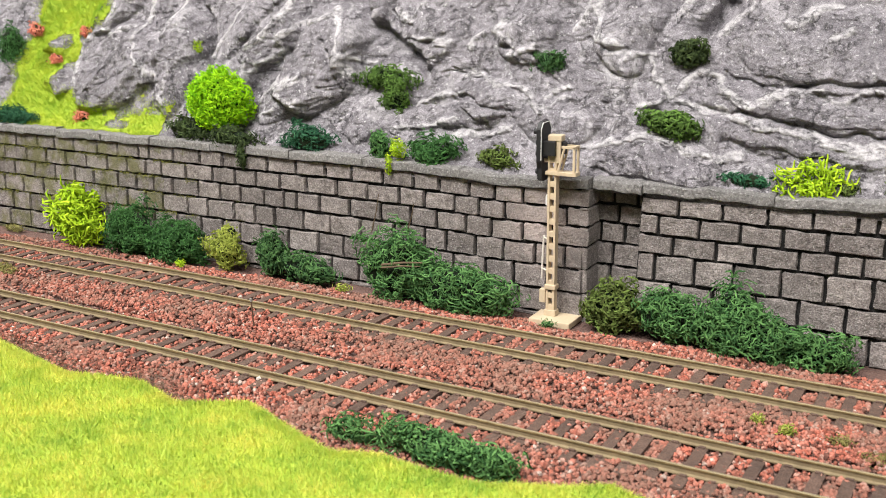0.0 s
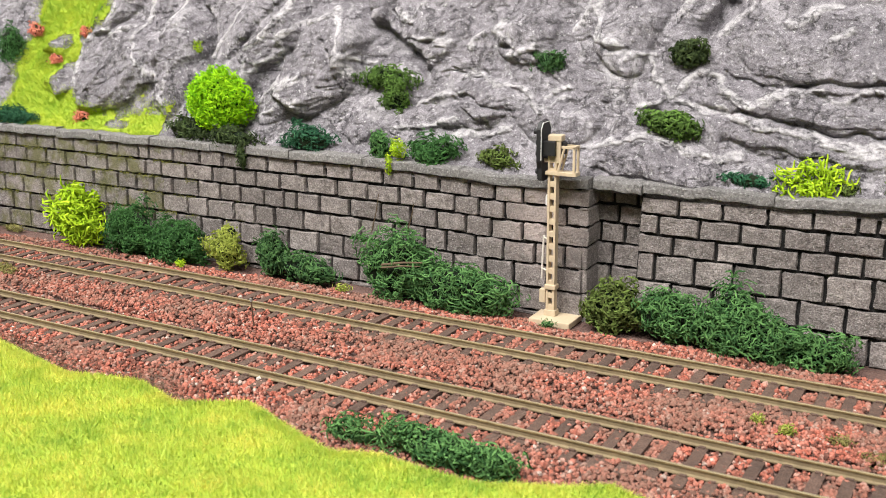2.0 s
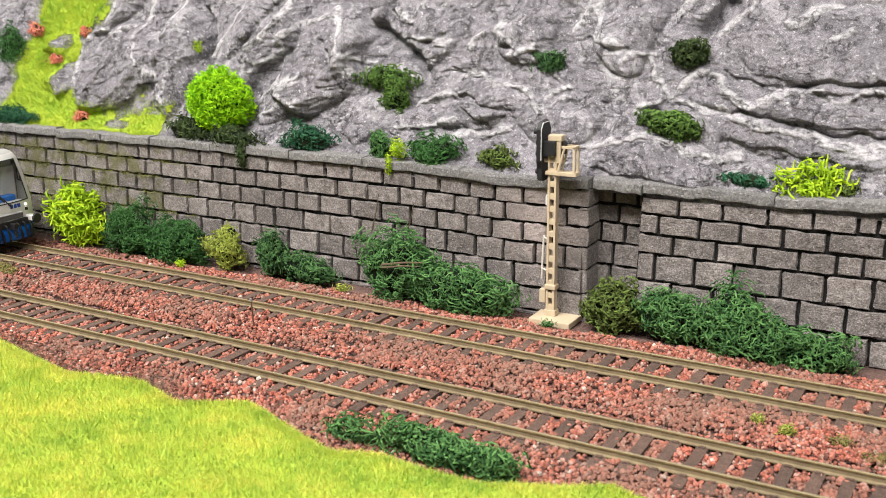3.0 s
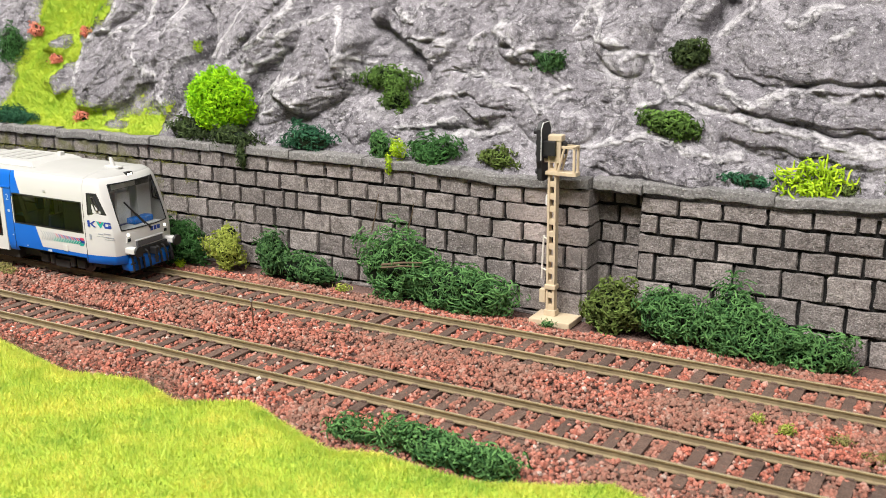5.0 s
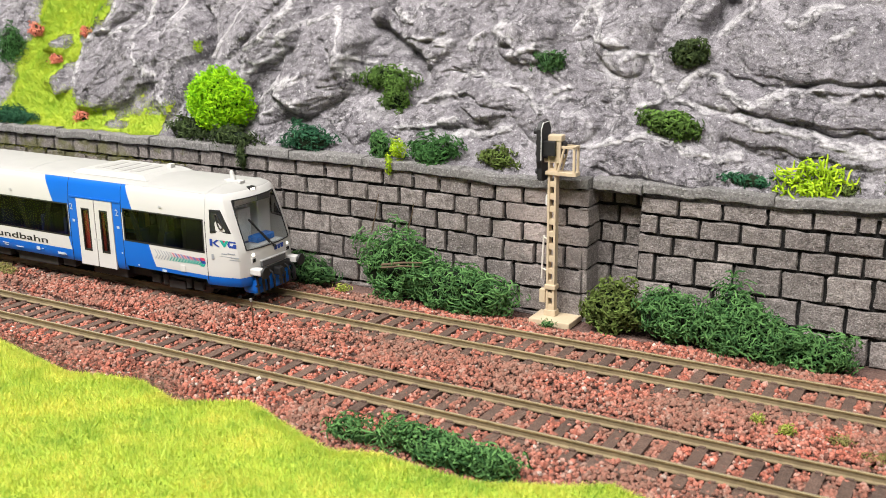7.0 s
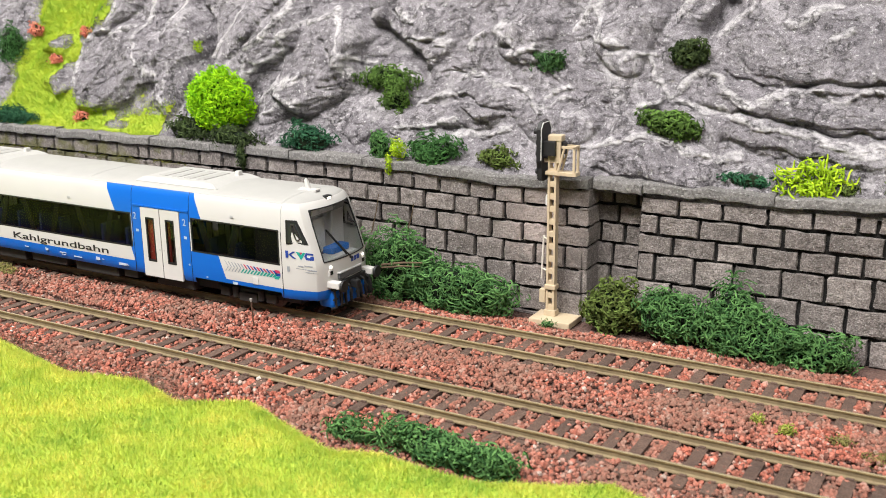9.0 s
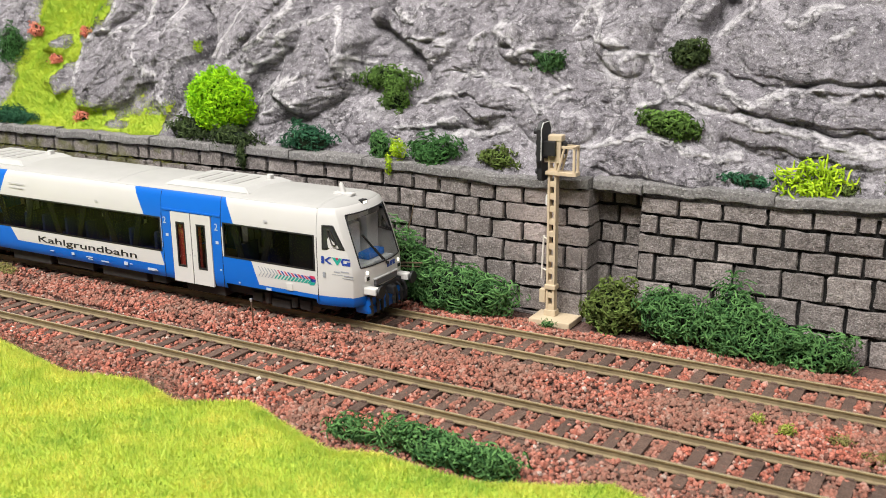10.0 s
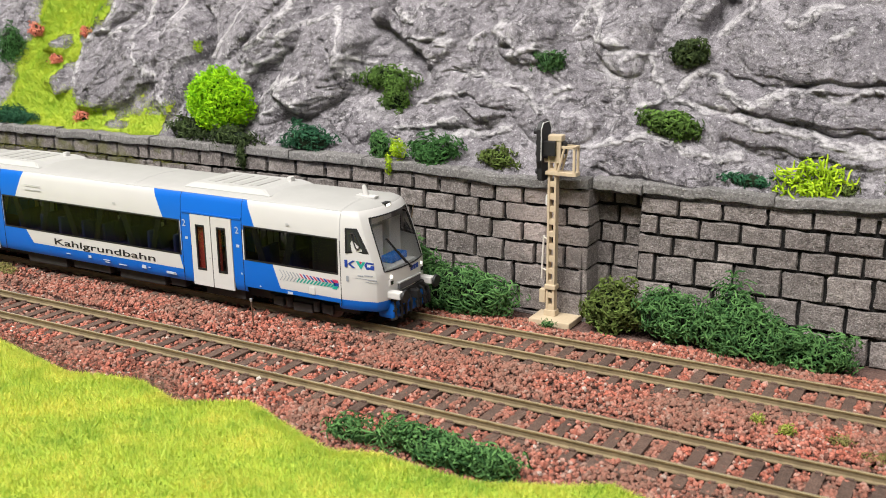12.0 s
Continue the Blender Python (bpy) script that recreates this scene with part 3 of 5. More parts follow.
# ---- tracks ----
PITCH, SLEEPER_X = 6.93, 32.63


def track(y, name, label):
    t = thing(name, 0, y, 0, label, "track", "model railway tracks")
    bm = a_box(-1.55, 1.55, -15, 15, -1.9, 0, bev=0.15)
    for s in (-1, 1):
        for e in (-1, 1):
            box(bm, -0.9, 0.9, s * 8.25 + e * 1.1 - 0.45, s * 8.25 + e * 1.1 + 0.45, -0.1, 0.42)
    me = bm_mesh("sleeper", bm, SLEEPER)
    k = -98
    while SLEEPER_X + k * PITCH < 215:
        ob = new("sleeper", me)
        ob.parent = t
        ob.matrix_basis = pose((SLEEPER_X + k * PITCH + RNG.normal(0, 0.1)) * MM, RNG.normal(0, 0.12) * MM, 0, 0, 0, RNG.normal(0, 0.5))
        k += 1
    prof = [(-0.85, 0.0), (0.85, 0.0), (0.85, 0.3), (0.22, 0.6), (0.22, 1.55), (0.4, 1.75), (0.4, 2.15), (0.3, 2.3), (-0.3, 2.3), (-0.4, 2.15), (-0.4, 1.75), (-0.22, 1.55), (-0.22, 0.6), (-0.85, 0.3)]
    n = len(prof)
    for s in (-1, 1):
        v = [(x, s * 8.25 + a, b) for x in (-650, 215) for a, b in prof]
        f = [(i, (i + 1) % n, n + (i + 1) % n, n + i) for i in range(n)] + [tuple(range(n))[::-1], tuple(range(n, 2 * n))]
        idx = [1 if i == 7 else 2 if i in (1, 2, 3, 11, 12, 13) else 0 for i in range(n)] + [0, 0]
        ob = new("rail", mesh_of("rail", v, f, [RAIL_SIDE, RAIL_TOP, RAIL_FOOT], False, idx))
        ob.parent = t
    return t


track(0, "railway_track", "brass-brown railway track on dark sleepers beside the wall")
track(-49.66, "railway_track", "brass-brown railway track on dark sleepers beside the grass")

# ---- ballast ----


def pebble():
    bm = bmesh.new()
    bmesh.ops.create_icosphere(bm, subdivisions=1, radius=1.0)
    v, f = np.array([q.co[:] for q in bm.verts]), np.array([[q.index for q in g.verts] for g in bm.faces])
    bm.free()
    return v, f


STONE, STONE_F = pebble()


def ballast_height(x, y):
    h = np.full_like(x, -0.55)
    for yc in (0, -49.66):
        d = np.abs(y - yc)
        h = np.maximum(h, np.where(d < 7.2, -0.55, np.where(d < 14.5, -0.35, -0.9)))
    mid = np.abs(y + 24.8) < 9.5
    h = np.where(mid, 0.35, h)
    h = h - np.clip((y - 20) / 8, 0, 1) * 0.9
    return h + 0.45 * fbm(x / 14, y / 9, 71, 3)


def ballast():
    r = np.random.default_rng(12)
    xs, ys = [], []
    for x0, x1, n in ((-330, -150, 14500), (-150, 0, 20500), (0, 175, 31000)):
        xs.append(r.uniform(x0, x1, n)), ys.append(r.uniform(-92, 27, n))
    x, y = np.concatenate(xs), np.concatenate(ys)
    edge = 25.5 + 2.2 * fbm(x / 16, y * 0, 77, 3)
    k = y < edge
    near_sleeper = np.abs((x - SLEEPER_X + PITCH / 2) % PITCH - PITCH / 2) < 1.7
    on = (np.abs(y) < 13.2) | (np.abs(y + 49.66) < 13.2)
    k &= ~(near_sleeper & on & (r.random(len(x)) > 0.05))
    for yr in (8.25, -8.25, -41.41, -57.91):
        k &= np.abs(y - yr) > 1.1
    x, y = x[k], y[k]
    z = ballast_height(x, y) + r.normal(0, 0.18, len(x))
    n = len(x)
    size = r.lognormal(-0.5, 0.26, n)
    q = r.normal(0, 1, (n, 4))
    q /= np.linalg.norm(q, axis=1)[:, None]
    w, a, b, c = q.T
    rot = np.stack([np.stack([1 - 2 * (b * b + c * c), 2 * (a * b - c * w), 2 * (a * c + b * w)], 1), np.stack([2 * (a * b + c * w), 1 - 2 * (a * a + c * c), 2 * (b * c - a * w)], 1), np.stack([2 * (a * c - b * w), 2 * (b * c + a * w), 1 - 2 * (a * a + b * b)], 1)], 1)
    shape = STONE[None] * r.uniform(0.7, 1.15, (n, 1, 3)) * r.uniform(0.78, 1.16, (n, len(STONE), 1))
    v = np.einsum("nij,nkj->nki", rot, shape * size[:, None, None]) + np.stack([x, y, z], 1)[:, None]
    f = (STONE_F[None] + (np.arange(n) * len(STONE))[:, None, None]).reshape(-1, 3)
    ob = new("ballast", mesh_of("ballast", v.reshape(-1, 3), f, BALLAST))
    tagged(ob, "loose red-brown crushed stone ballast around the tracks", "ballast", kind="stuff")


ballast()

# ---- grass mats ----
EDGE = ((-400, -70), (-160, -72), (-112, -74.6), (-67, -83.9), (-43, -78.4), (-24, -84.5), (-6.3, -74.8), (13.5, -82.8), (30, -88.7), (42, -84.1), (62, -86.4), (71, -86.3), (87, -78.5), (97, -72.3), (110, -76), (126, -84), (150, -92), (260, -96))


def mat_edge(x):
    return np.interp(x, [a for a, _ in EDGE], [b for _, b in EDGE]) - 1.0


def mat_height(x, y):
    t = np.maximum(mat_edge(x) - y, 0)
    return -1.0 + 3.4 * (1 - np.exp(-t / 1.6)) + 0.06 * t + 1.1 * fbm(x / 26, y / 20, 91, 3) * np.clip(t / 8, 0, 1)


def grass_mat():
    n, m = 260, 90
    u, s = np.meshgrid(np.linspace(-400, 260, n), np.linspace(0, 1, m) ** 1.8, indexing="ij")
    top = mat_edge(u)
    y = top + s * (-184 - top)
    v = np.stack([u, y, mat_height(u, y)], -1).reshape(-1, 3)
    ob = new("grass_mat", mesh_of("grass_mat", v, grid_faces(n, m)[:, ::-1], TURF, True))
    tagged(ob, "bright yellow-green grass mat along the near track", "grass", kind="structure")
    r = np.random.default_rng(21)
    k = 190000
    x = np.concatenate([r.uniform(-150, 135, k), r.uniform(-150, 130, 30000)])
    y = np.concatenate([r.uniform(-183, -68, k), np.zeros(30000)])
    y[k:] = mat_edge(x[k:]) - r.exponential(1.5, 30000)
    keep = y < mat_edge(x) + 0.3
    x, y = x[keep], y[keep]
    base = np.stack([x, y, mat_height(x, y) - 0.1], 1)
    d = np.stack([r.normal(0, 0.75, len(x)), r.normal(0, 0.75, len(x)), r.uniform(0.8, 2.1, len(x))], 1)
    v, f = blades(base, d, 0.11, 5)
    ob = new("grass_fibres", mesh_of("grass_fibres", v, f, FIBRE))
    tagged(ob, "short upright yellow-green static grass fibres on the mat", "grass", kind="stuff")


def meadow_mask(x, z, inset=0.0):
    j = 4 * fbm(x / 10, z / 9, 55, 5, 0.65) - inset
    right = np.interp(z, (56, 60, 66, 78, 88, 92, 97, 104), (-204, -211, -219, -218, -220, -208, -203, -205))
    slope = (x > -254 - j) & (x < right + j * 0.8)
    thin = np.clip((x + 215) / 60, 0, 1)
    foot = (z < 57.5 - 2.5 * thin + j * (0.6 + 0.8 * thin)) & (x > -258) & (x < -152 + j)
    stones = ((x + 222) / 6) ** 2 + ((z - 68.5) / 7) ** 2 < 1 + j * 0.06
    stones |= ((x + 230) / 7) ** 2 + ((z - 84.5) / 4.2) ** 2 < 1 + j * 0.06
    stones |= ((x + 178) / 9) ** 2 + ((z - 51) / 2.2) ** 2 < 0.8 + j * 0.1
    return (slope | foot) & ~stones


def hill_meadow():
    n, m = 170, 130
    x, z = np.meshgrid(np.linspace(-300, -140, n), np.linspace(45.5, 125, m), indexing="ij")
    y = hill(x, z) - 0.5
    f = grid_faces(n, m)
    c = f[:, 0]
    ok = meadow_mask(x.reshape(-1)[c], z.reshape(-1)[c], 1.2)
    v = np.stack([x, y, z], -1).reshape(-1, 3)
    ob = new("hill_turf", mesh_of("hill_turf", v, f[ok][:, ::-1], TURF, True))
    tagged(ob, "bright green turf between the boulders on the slope", "grass", kind="structure")
    r = np.random.default_rng(23)
    k = 150000
    x, z = r.uniform(-290, -145, k), r.uniform(46, 115, k)
    ok = meadow_mask(x + r.normal(0, 1.8, k), z + r.normal(0, 1.5, k))
    x, z = x[ok], z[ok]
    base = np.stack([x, hill(x, z) - 0.4, z], 1)
    d = np.stack([r.normal(0, 0.5, len(x)), r.uniform(-1.4, -0.1, len(x)), r.uniform(0.3, 1.5, len(x))], 1)
    v, f = blades(base, d, 0.1, 6)
    ob = new("hill_grass", mesh_of("hill_grass", v, f, HILL_FIBRE))
    tagged(ob, "short bright green grass fibres on the rocky slope", "grass", kind="stuff")


grass_mat()
hill_meadow()

# ---- bushes ----
LIME = leafy("lime_lichen", (0.20, 0.34, 0.01), (0.48, 0.66, 0.03))
GLOBE = leafy("vivid_green_foam", (0.13, 0.36, 0.004), (0.42, 0.74, 0.012))
DARK = leafy("dark_green_foam", (0.016, 0.055, 0.014), (0.072, 0.19, 0.05))
MID = leafy("mid_green_foam", (0.02, 0.06, 0.02), (0.09, 0.19, 0.06))
GREEN = leafy("green_lichen", (0.028, 0.085, 0.026), (0.125, 0.265, 0.08))
YELLOW = leafy("yellow_green_foam", (0.15, 0.19, 0.025), (0.44, 0.50, 0.10))
OLIVE = leafy("olive_foam", (0.045, 0.055, 0.014), (0.15, 0.22, 0.05))
IVY = leafy("dark_ivy", (0.018, 0.03, 0.012), (0.075, 0.11, 0.035))
TEAL = leafy("teal_green_foam", (0.010, 0.05, 0.026), (0.045, 0.145, 0.07))
GREEN_MOSS = leafy("green_moss_foam", (0.035, 0.065, 0.016), (0.13, 0.24, 0.045))
CORAL = leafy("coral_blossom", (0.5, 0.11, 0.07), (0.85, 0.36, 0.26))
STRAW = leafy("straw_tuft", (0.10, 0.09, 0.03), (0.30, 0.28, 0.09))
# near-black colour that paints deep shade into the gaps of the bushes
GAP_SHADE = leafy("painted_gap_shade", (0.006, 0.012, 0.005), (0.012, 0.02, 0.008))
TWIG = simple("brown_twig", (0.11, 0.075, 0.045), 0.9, 0, 0.35, 1500, 0.4)


def bush(name, lumps, mat, label, category="bush", n=1500, length=3.2, radius=0.17, curl=0.5, core=True, seed=0, group="bushes along the wall", net=0.72, ragged=0.42):
    """A clump of springy strands: lumps are (x, y, z, rx, ry, rz)."""
    base = min(l[2] - l[5] for l in lumps)
    cx, cy = lumps[0][0], lumps[0][1]
    ob = thing(name, cx, cy, base, label, category, group)
    r = np.random.default_rng(1000 + seed)
    total = sum(l[3] * l[5] for l in lumps)
    ps, ds, cc, rr = [], [], [], []
    for l in lumps:
        k = int(n * l[3] * l[5] / total)
        d = r.normal(0, 1, (k, 3))
        d[:, 1] -= 0.35
        d /= np.linalg.norm(d, axis=1)[:, None]
        rough = 1 + ragged * fbm(d[:, 0] * 1.7 + l[0], d[:, 2] * 1.7 + d[:, 1] + l[1], 300 + seed, 4, 0.6)[:, None]
        rad = r.uniform(0.62, 1.04, (k, 1)) * rough
        c = d * rad * np.array(l[3:6]) + np.array(l[:3])
        ok = c[:, 2] > base + 0.2
        tang = np.cross(d, r.normal(0, 1, d.shape))
        tang /= np.linalg.norm(tang, axis=1)[:, None]
        out = (r.random((k, 1)) > net) * 1.0
        ps.append(c[ok]), ds.append((tang * (1 - 0.7 * out) + d * out)[ok])
        cc.append(np.tile(l[:3], (ok.sum(), 1))), rr.append(np.tile(l[3:6], (ok.sum(), 1)))
    org = np.array([cx, cy, base])
    v, f = wander(np.concatenate(ps) - org, np.concatenate(ds), np.concatenate(cc) - org, np.concatenate(rr), length, radius, seed, segs=4, wild=curl, hug=0.45 * net)
    v[:, 2] = np.maximum(v[:, 2], 0.0)
    o = new("foliage", mesh_of("foliage", v, f, mat))
    o.parent = ob
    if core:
        # added dark core, not foliage: gaps between strands read as shaded depth
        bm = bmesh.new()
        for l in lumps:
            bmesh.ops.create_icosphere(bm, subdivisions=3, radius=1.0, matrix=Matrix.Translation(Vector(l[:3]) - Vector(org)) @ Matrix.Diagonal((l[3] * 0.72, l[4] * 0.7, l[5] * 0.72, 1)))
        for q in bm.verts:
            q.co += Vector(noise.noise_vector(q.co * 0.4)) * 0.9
        part("shade_core", bm, GAP_SHADE, ob)
    else:
        bm = bmesh.new()
        for k in range(7):
            a = r.uniform(0, 6.28)
            rod(bm, (r.normal(0, 0.5), r.normal(0, 0.5), 0), (math.cos(a) * lumps[0][3] * r.uniform(0.2, 0.7), math.sin(a) * lumps[0][4] * 0.5, lumps[0][5] * r.uniform(0.9, 1.6)), radius * 1.6, radius, 6)
        part("stems", bm, mat, ob)
    return ob


bush("lime_bush", [(-190, 27, 9.5, 13.0, 6, 10.2), (-188, 28, 17, 8, 5, 7)], LIME, "bright lime-green lichen bush with thick branching stems", n=900, length=7.0, radius=0.4, curl=0.45, core=False, seed=1, net=0.35)
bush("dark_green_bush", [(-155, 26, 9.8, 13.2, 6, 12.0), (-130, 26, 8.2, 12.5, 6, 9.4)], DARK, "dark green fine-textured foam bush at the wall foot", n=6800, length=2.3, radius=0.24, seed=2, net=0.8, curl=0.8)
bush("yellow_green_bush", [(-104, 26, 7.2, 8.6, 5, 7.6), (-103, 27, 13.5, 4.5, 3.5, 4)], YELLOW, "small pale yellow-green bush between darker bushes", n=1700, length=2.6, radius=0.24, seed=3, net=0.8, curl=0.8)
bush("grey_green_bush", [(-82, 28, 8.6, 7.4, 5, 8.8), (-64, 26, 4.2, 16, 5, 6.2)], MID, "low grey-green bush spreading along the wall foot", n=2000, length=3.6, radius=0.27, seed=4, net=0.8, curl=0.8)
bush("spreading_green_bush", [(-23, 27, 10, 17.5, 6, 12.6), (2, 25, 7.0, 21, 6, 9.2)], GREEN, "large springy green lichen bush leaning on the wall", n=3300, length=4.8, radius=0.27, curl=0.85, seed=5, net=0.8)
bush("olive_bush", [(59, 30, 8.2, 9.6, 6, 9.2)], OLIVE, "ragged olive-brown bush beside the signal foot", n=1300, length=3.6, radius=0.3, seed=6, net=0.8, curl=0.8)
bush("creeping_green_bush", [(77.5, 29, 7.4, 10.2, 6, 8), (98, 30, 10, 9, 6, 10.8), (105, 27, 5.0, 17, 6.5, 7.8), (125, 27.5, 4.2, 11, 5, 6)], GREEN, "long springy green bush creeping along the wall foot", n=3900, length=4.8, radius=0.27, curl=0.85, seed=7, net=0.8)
# growth on the coping and in the rock
COPING = "plants on the wall top"
bush("ivy", [(-133, 41, 52.6, 8.2, 5, 4.6), (-109, 39, 51.4, 12, 5, 3.8), (-100, 34.6, 45, 1.8, 1.2, 6)], IVY, "dark ivy spilling over the coping stones", "ivy", n=1500, length=3.6, radius=0.28, seed=8, group=COPING, net=0.8, curl=0.8, ragged=0.7)
bush("dark_green_bush", [(-71, 40, 52.4, 12, 4.5, 5.6)], TEAL, "low dark green bush on the wall top", n=1300, length=2.8, radius=0.26, seed=9, group=COPING, net=0.8, curl=0.85, ragged=0.65)
bush("light_green_bush", [(-38, 40, 53, 4.8, 3.5, 5)], GREEN, "small light green tuft on the wall top", n=520, length=2.6, seed=10, group=COPING, radius=0.24, curl=0.85, ragged=0.6)
bush("yellow_flower_tuft", [(-28, 36.5, 52.6, 3.0, 2.5, 3.6), (-30.5, 34.6, 47, 1.2, 1.0, 4)], LIME, "yellow-green flowering tuft hanging over the coping", n=330, length=2.4, radius=0.15, core=False, seed=11, group=COPING)
bush("dark_green_bush", [(-15, 40, 51.6, 8.6, 4, 4.6)], DARK, "low dark green bush on the wall top", n=1300, length=2.8, seed=12, group=COPING, net=0.8, radius=0.26, curl=0.85, ragged=0.65)
bush("olive_bush", [(10.7, 41, 51.6, 6.6, 3.5, 3.6)], OLIVE, "small olive-green bush on the wall top", n=750, length=2.5, seed=13, group=COPING, net=0.8, radius=0.25, curl=0.85, ragged=0.6)
bush("teal_bush", [(96.5, 46, 50.2, 9.2, 3.5, 2.8)], TEAL, "flat dark teal-green bush on the wall top", n=950, length=2.6, seed=14, group=COPING, net=0.8, radius=0.27, curl=0.85, ragged=0.6)
bush("lime_bush", [(115.4, 45, 51.4, 8.6, 3.2, 4.6)], LIME, "bright lime-green lichen tuft on the wall top", n=260, length=6.0, radius=0.34, curl=0.45, core=False, seed=15, group=COPING, net=0.3)
bush("olive_bush", [(125.5, 46, 50, 3.2, 2.5, 2.6)], OLIVE, "small brownish tuft beside the lime tuft", n=320, length=2.4, seed=16, group=COPING)
bush("olive_bush", [(140, 46, 51, 4, 2.5, 3.4)], OLIVE, "small brownish tuft on the wall top", n=320, length=2.4, seed=25, group=COPING)


def rock_bush(name, lumps, mat, label, **k):
    spots = [(x, float(hill(np.array([x], float), np.array([z], float))[0]) - 0.45 * ry, z, rx, ry, rz) for x, z, rx, ry, rz in lumps]
    return bush(name, spots, mat, label, group="plants on the rock face", **k)


rock_bush("rock_bush", [(-46, 75, 11.2, 4, 4.8), (-38, 68, 5.8, 4, 6)], GREEN_MOSS, "olive-green bush growing in a rock cleft", n=2000, length=2.6, seed=17, net=0.8, radius=0.26, curl=0.85, ragged=0.8)
rock_bush("rock_bush", [(20.6, 83.7, 4.6, 3, 4.2)], MID, "small green tuft growing on the rock", n=600, length=2.5, seed=18, radius=0.25, curl=0.85, ragged=0.8)
rock_bush("rock_bush", [(70.5, 87.5, 6, 4, 4.6)], IVY, "dark brown-green bush in a rock gully", n=1000, length=2.6, seed=19, net=0.8, radius=0.26, curl=0.85, ragged=0.45)
rock_bush("rock_bush", [(67.4, 65.2, 8.8, 4, 5.2)], GREEN_MOSS, "flat green bush on a rock ledge", n=1500, length=2.6, seed=20, net=0.8, radius=0.27, curl=0.85, ragged=0.4)
rock_bush("round_bush", [(-118, 64.6, 14.8, 10, 13.0)], GLOBE, "vivid green round foam bush in front of the rock", n=4200, length=2.8, radius=0.25, ragged=0.08, seed=21, net=0.3, curl=0.8)
rock_bush("dark_bush", [(-262, 81, 9, 4, 12)], DARK, "dark green bush at the slope's side", n=1200, length=2.6, seed=22)
rock_bush("dark_bush", [(-241, 51, 13, 4, 4.2)], TEAL, "low dark green bush on the grassy slope", n=1500, length=2.8, seed=23)
rock_bush("grass_tuft", [(-144, 84, 2.2, 1.5, 3.2)], LIME, "small lime-green tuft in a rock crack", n=160, length=1.8, radius=0.12, core=False, seed=24)
for i, (fx, fz, fr) in enumerate(((-249, 89.4, 4.6), (-215.5, 89, 3.8), (-230.5, 76.7, 3.4), (-200.5, 52.9, 4.3))):
    rock_bush("flower_tuft", [(fx, fz, fr, 2.4, fr * 0.72)], CORAL, "small coral-red flowering tuft on the grassy slope", category="flower", n=420, length=1.2, radius=0.22, seed=30 + i, net=0.3)
bush("trackside_bush", [(30, -79, 2.6, 8.5, 3.5, 4.0), (42, -78, 4.0, 5.5, 3.5, 4.5)], GREEN, "springy green weed at the near track's edge", n=380, length=5.0, radius=0.22, curl=0.8, core=False, seed=40, group="weeds by the near track", net=0.8)
bush("trackside_bush", [(54, -79.5, 3.4, 11, 4.5, 5.0), (66, -79.5, 2.6, 9, 4.5, 4.8)], GREEN, "dense green bush at the near track's edge", n=1500, length=4.2, radius=0.27, seed=41, group="weeds by the near track", net=0.8, curl=0.85)
for i, (wx, wy, wr) in enumerate(((-178, -20, 6), (-185, -17, 4), (-236, 29, 7), (150, -30, 5))):
    bush("straw_tuft", [(wx, wy, 0.9, wr, 3, 1.2)], STRAW, "dry straw-coloured tuft on the ballast", "grass tuft", n=260, length=2.6, radius=0.09, core=False, seed=45 + i, group="dry tufts")
for i, (wx, wy, wr) in enumerate(((118, -22, 1.8), (126, -25, 2.2), (139, -25, 3.2), (-44, 22, 3.5), (-122, 18.5, 2.6), (39, 21, 2.6))):
    bush("weed_tuft", [(wx, wy, 1.4, wr, 1.8, 1.4)], (YELLOW, YELLOW, STRAW, YELLOW, LIME, GREEN)[i], "small weed growing out of the ballast", "weed", n=70, length=2.2, radius=0.13, core=False, seed=50 + i, group="weeds in the ballast")


def dead_grass():
    """Dry root fibres lying on the ballast at the mat's rim."""
    r = np.random.default_rng(3)
    n = 650
    x = r.uniform(-115, -20, n)
    y = mat_edge(x) + r.uniform(0, 12, n) * r.random(n)
    z = r.uniform(0.2, 1.2, n)
    d = np.stack([r.normal(0, 1, n), r.normal(0, 1, n), r.normal(0.2, 0.25, n)], 1)
    v, f = strands(np.stack([x, y, z], 1), d, 3.0, 0.07, 0.5, 8, spread=0.2)
    ob = new("dry_fibres", mesh_of("dry_fibres", v, f, TWIG))
    tagged(ob, "dry brown root fibres on the ballast edge", "dry grass", kind="stuff")


dead_grass()


def twig(a, b, rad, label):
    t = thing("twig", *a, label, "twig", "loose twigs")
    a, b = Vector(a), Vector(b)
    bm = bmesh.new()
    mid = (b - a) * 0.5 + Vector((0.3, 0.2, 0.4))
    rod(bm, (0, 0, 0), mid, rad, rad * 0.85, 6)
    rod(bm, mid, b - a, rad * 0.85, rad * 0.5, 6)
    part("stem", bm, TWIG, t)


twig((-26, 21.0, 13.0), (-8, 19.5, 16.5), 0.45, "dark brown twig lying in the green bush")
twig((-26, 20.6, 12.0), (-9, 19.3, 15.0), 0.35, "thin brown twig lying in the green bush")
twig((-38, 33.0, 21), (-34, 32.4, 36), 0.3, "upright dry twig against the wall")
twig((-22, 33.0, 24), (-19, 32.4, 34), 0.3, "upright dry twig against the wall")
twig((-24, -18.5, 0.6), (-15, -17.5, 0.9), 0.35, "short dry twig on the ballast")
twig((-250, 62, 70), (-236, 58, 76), 0.35, "dry twig on the grassy slope")

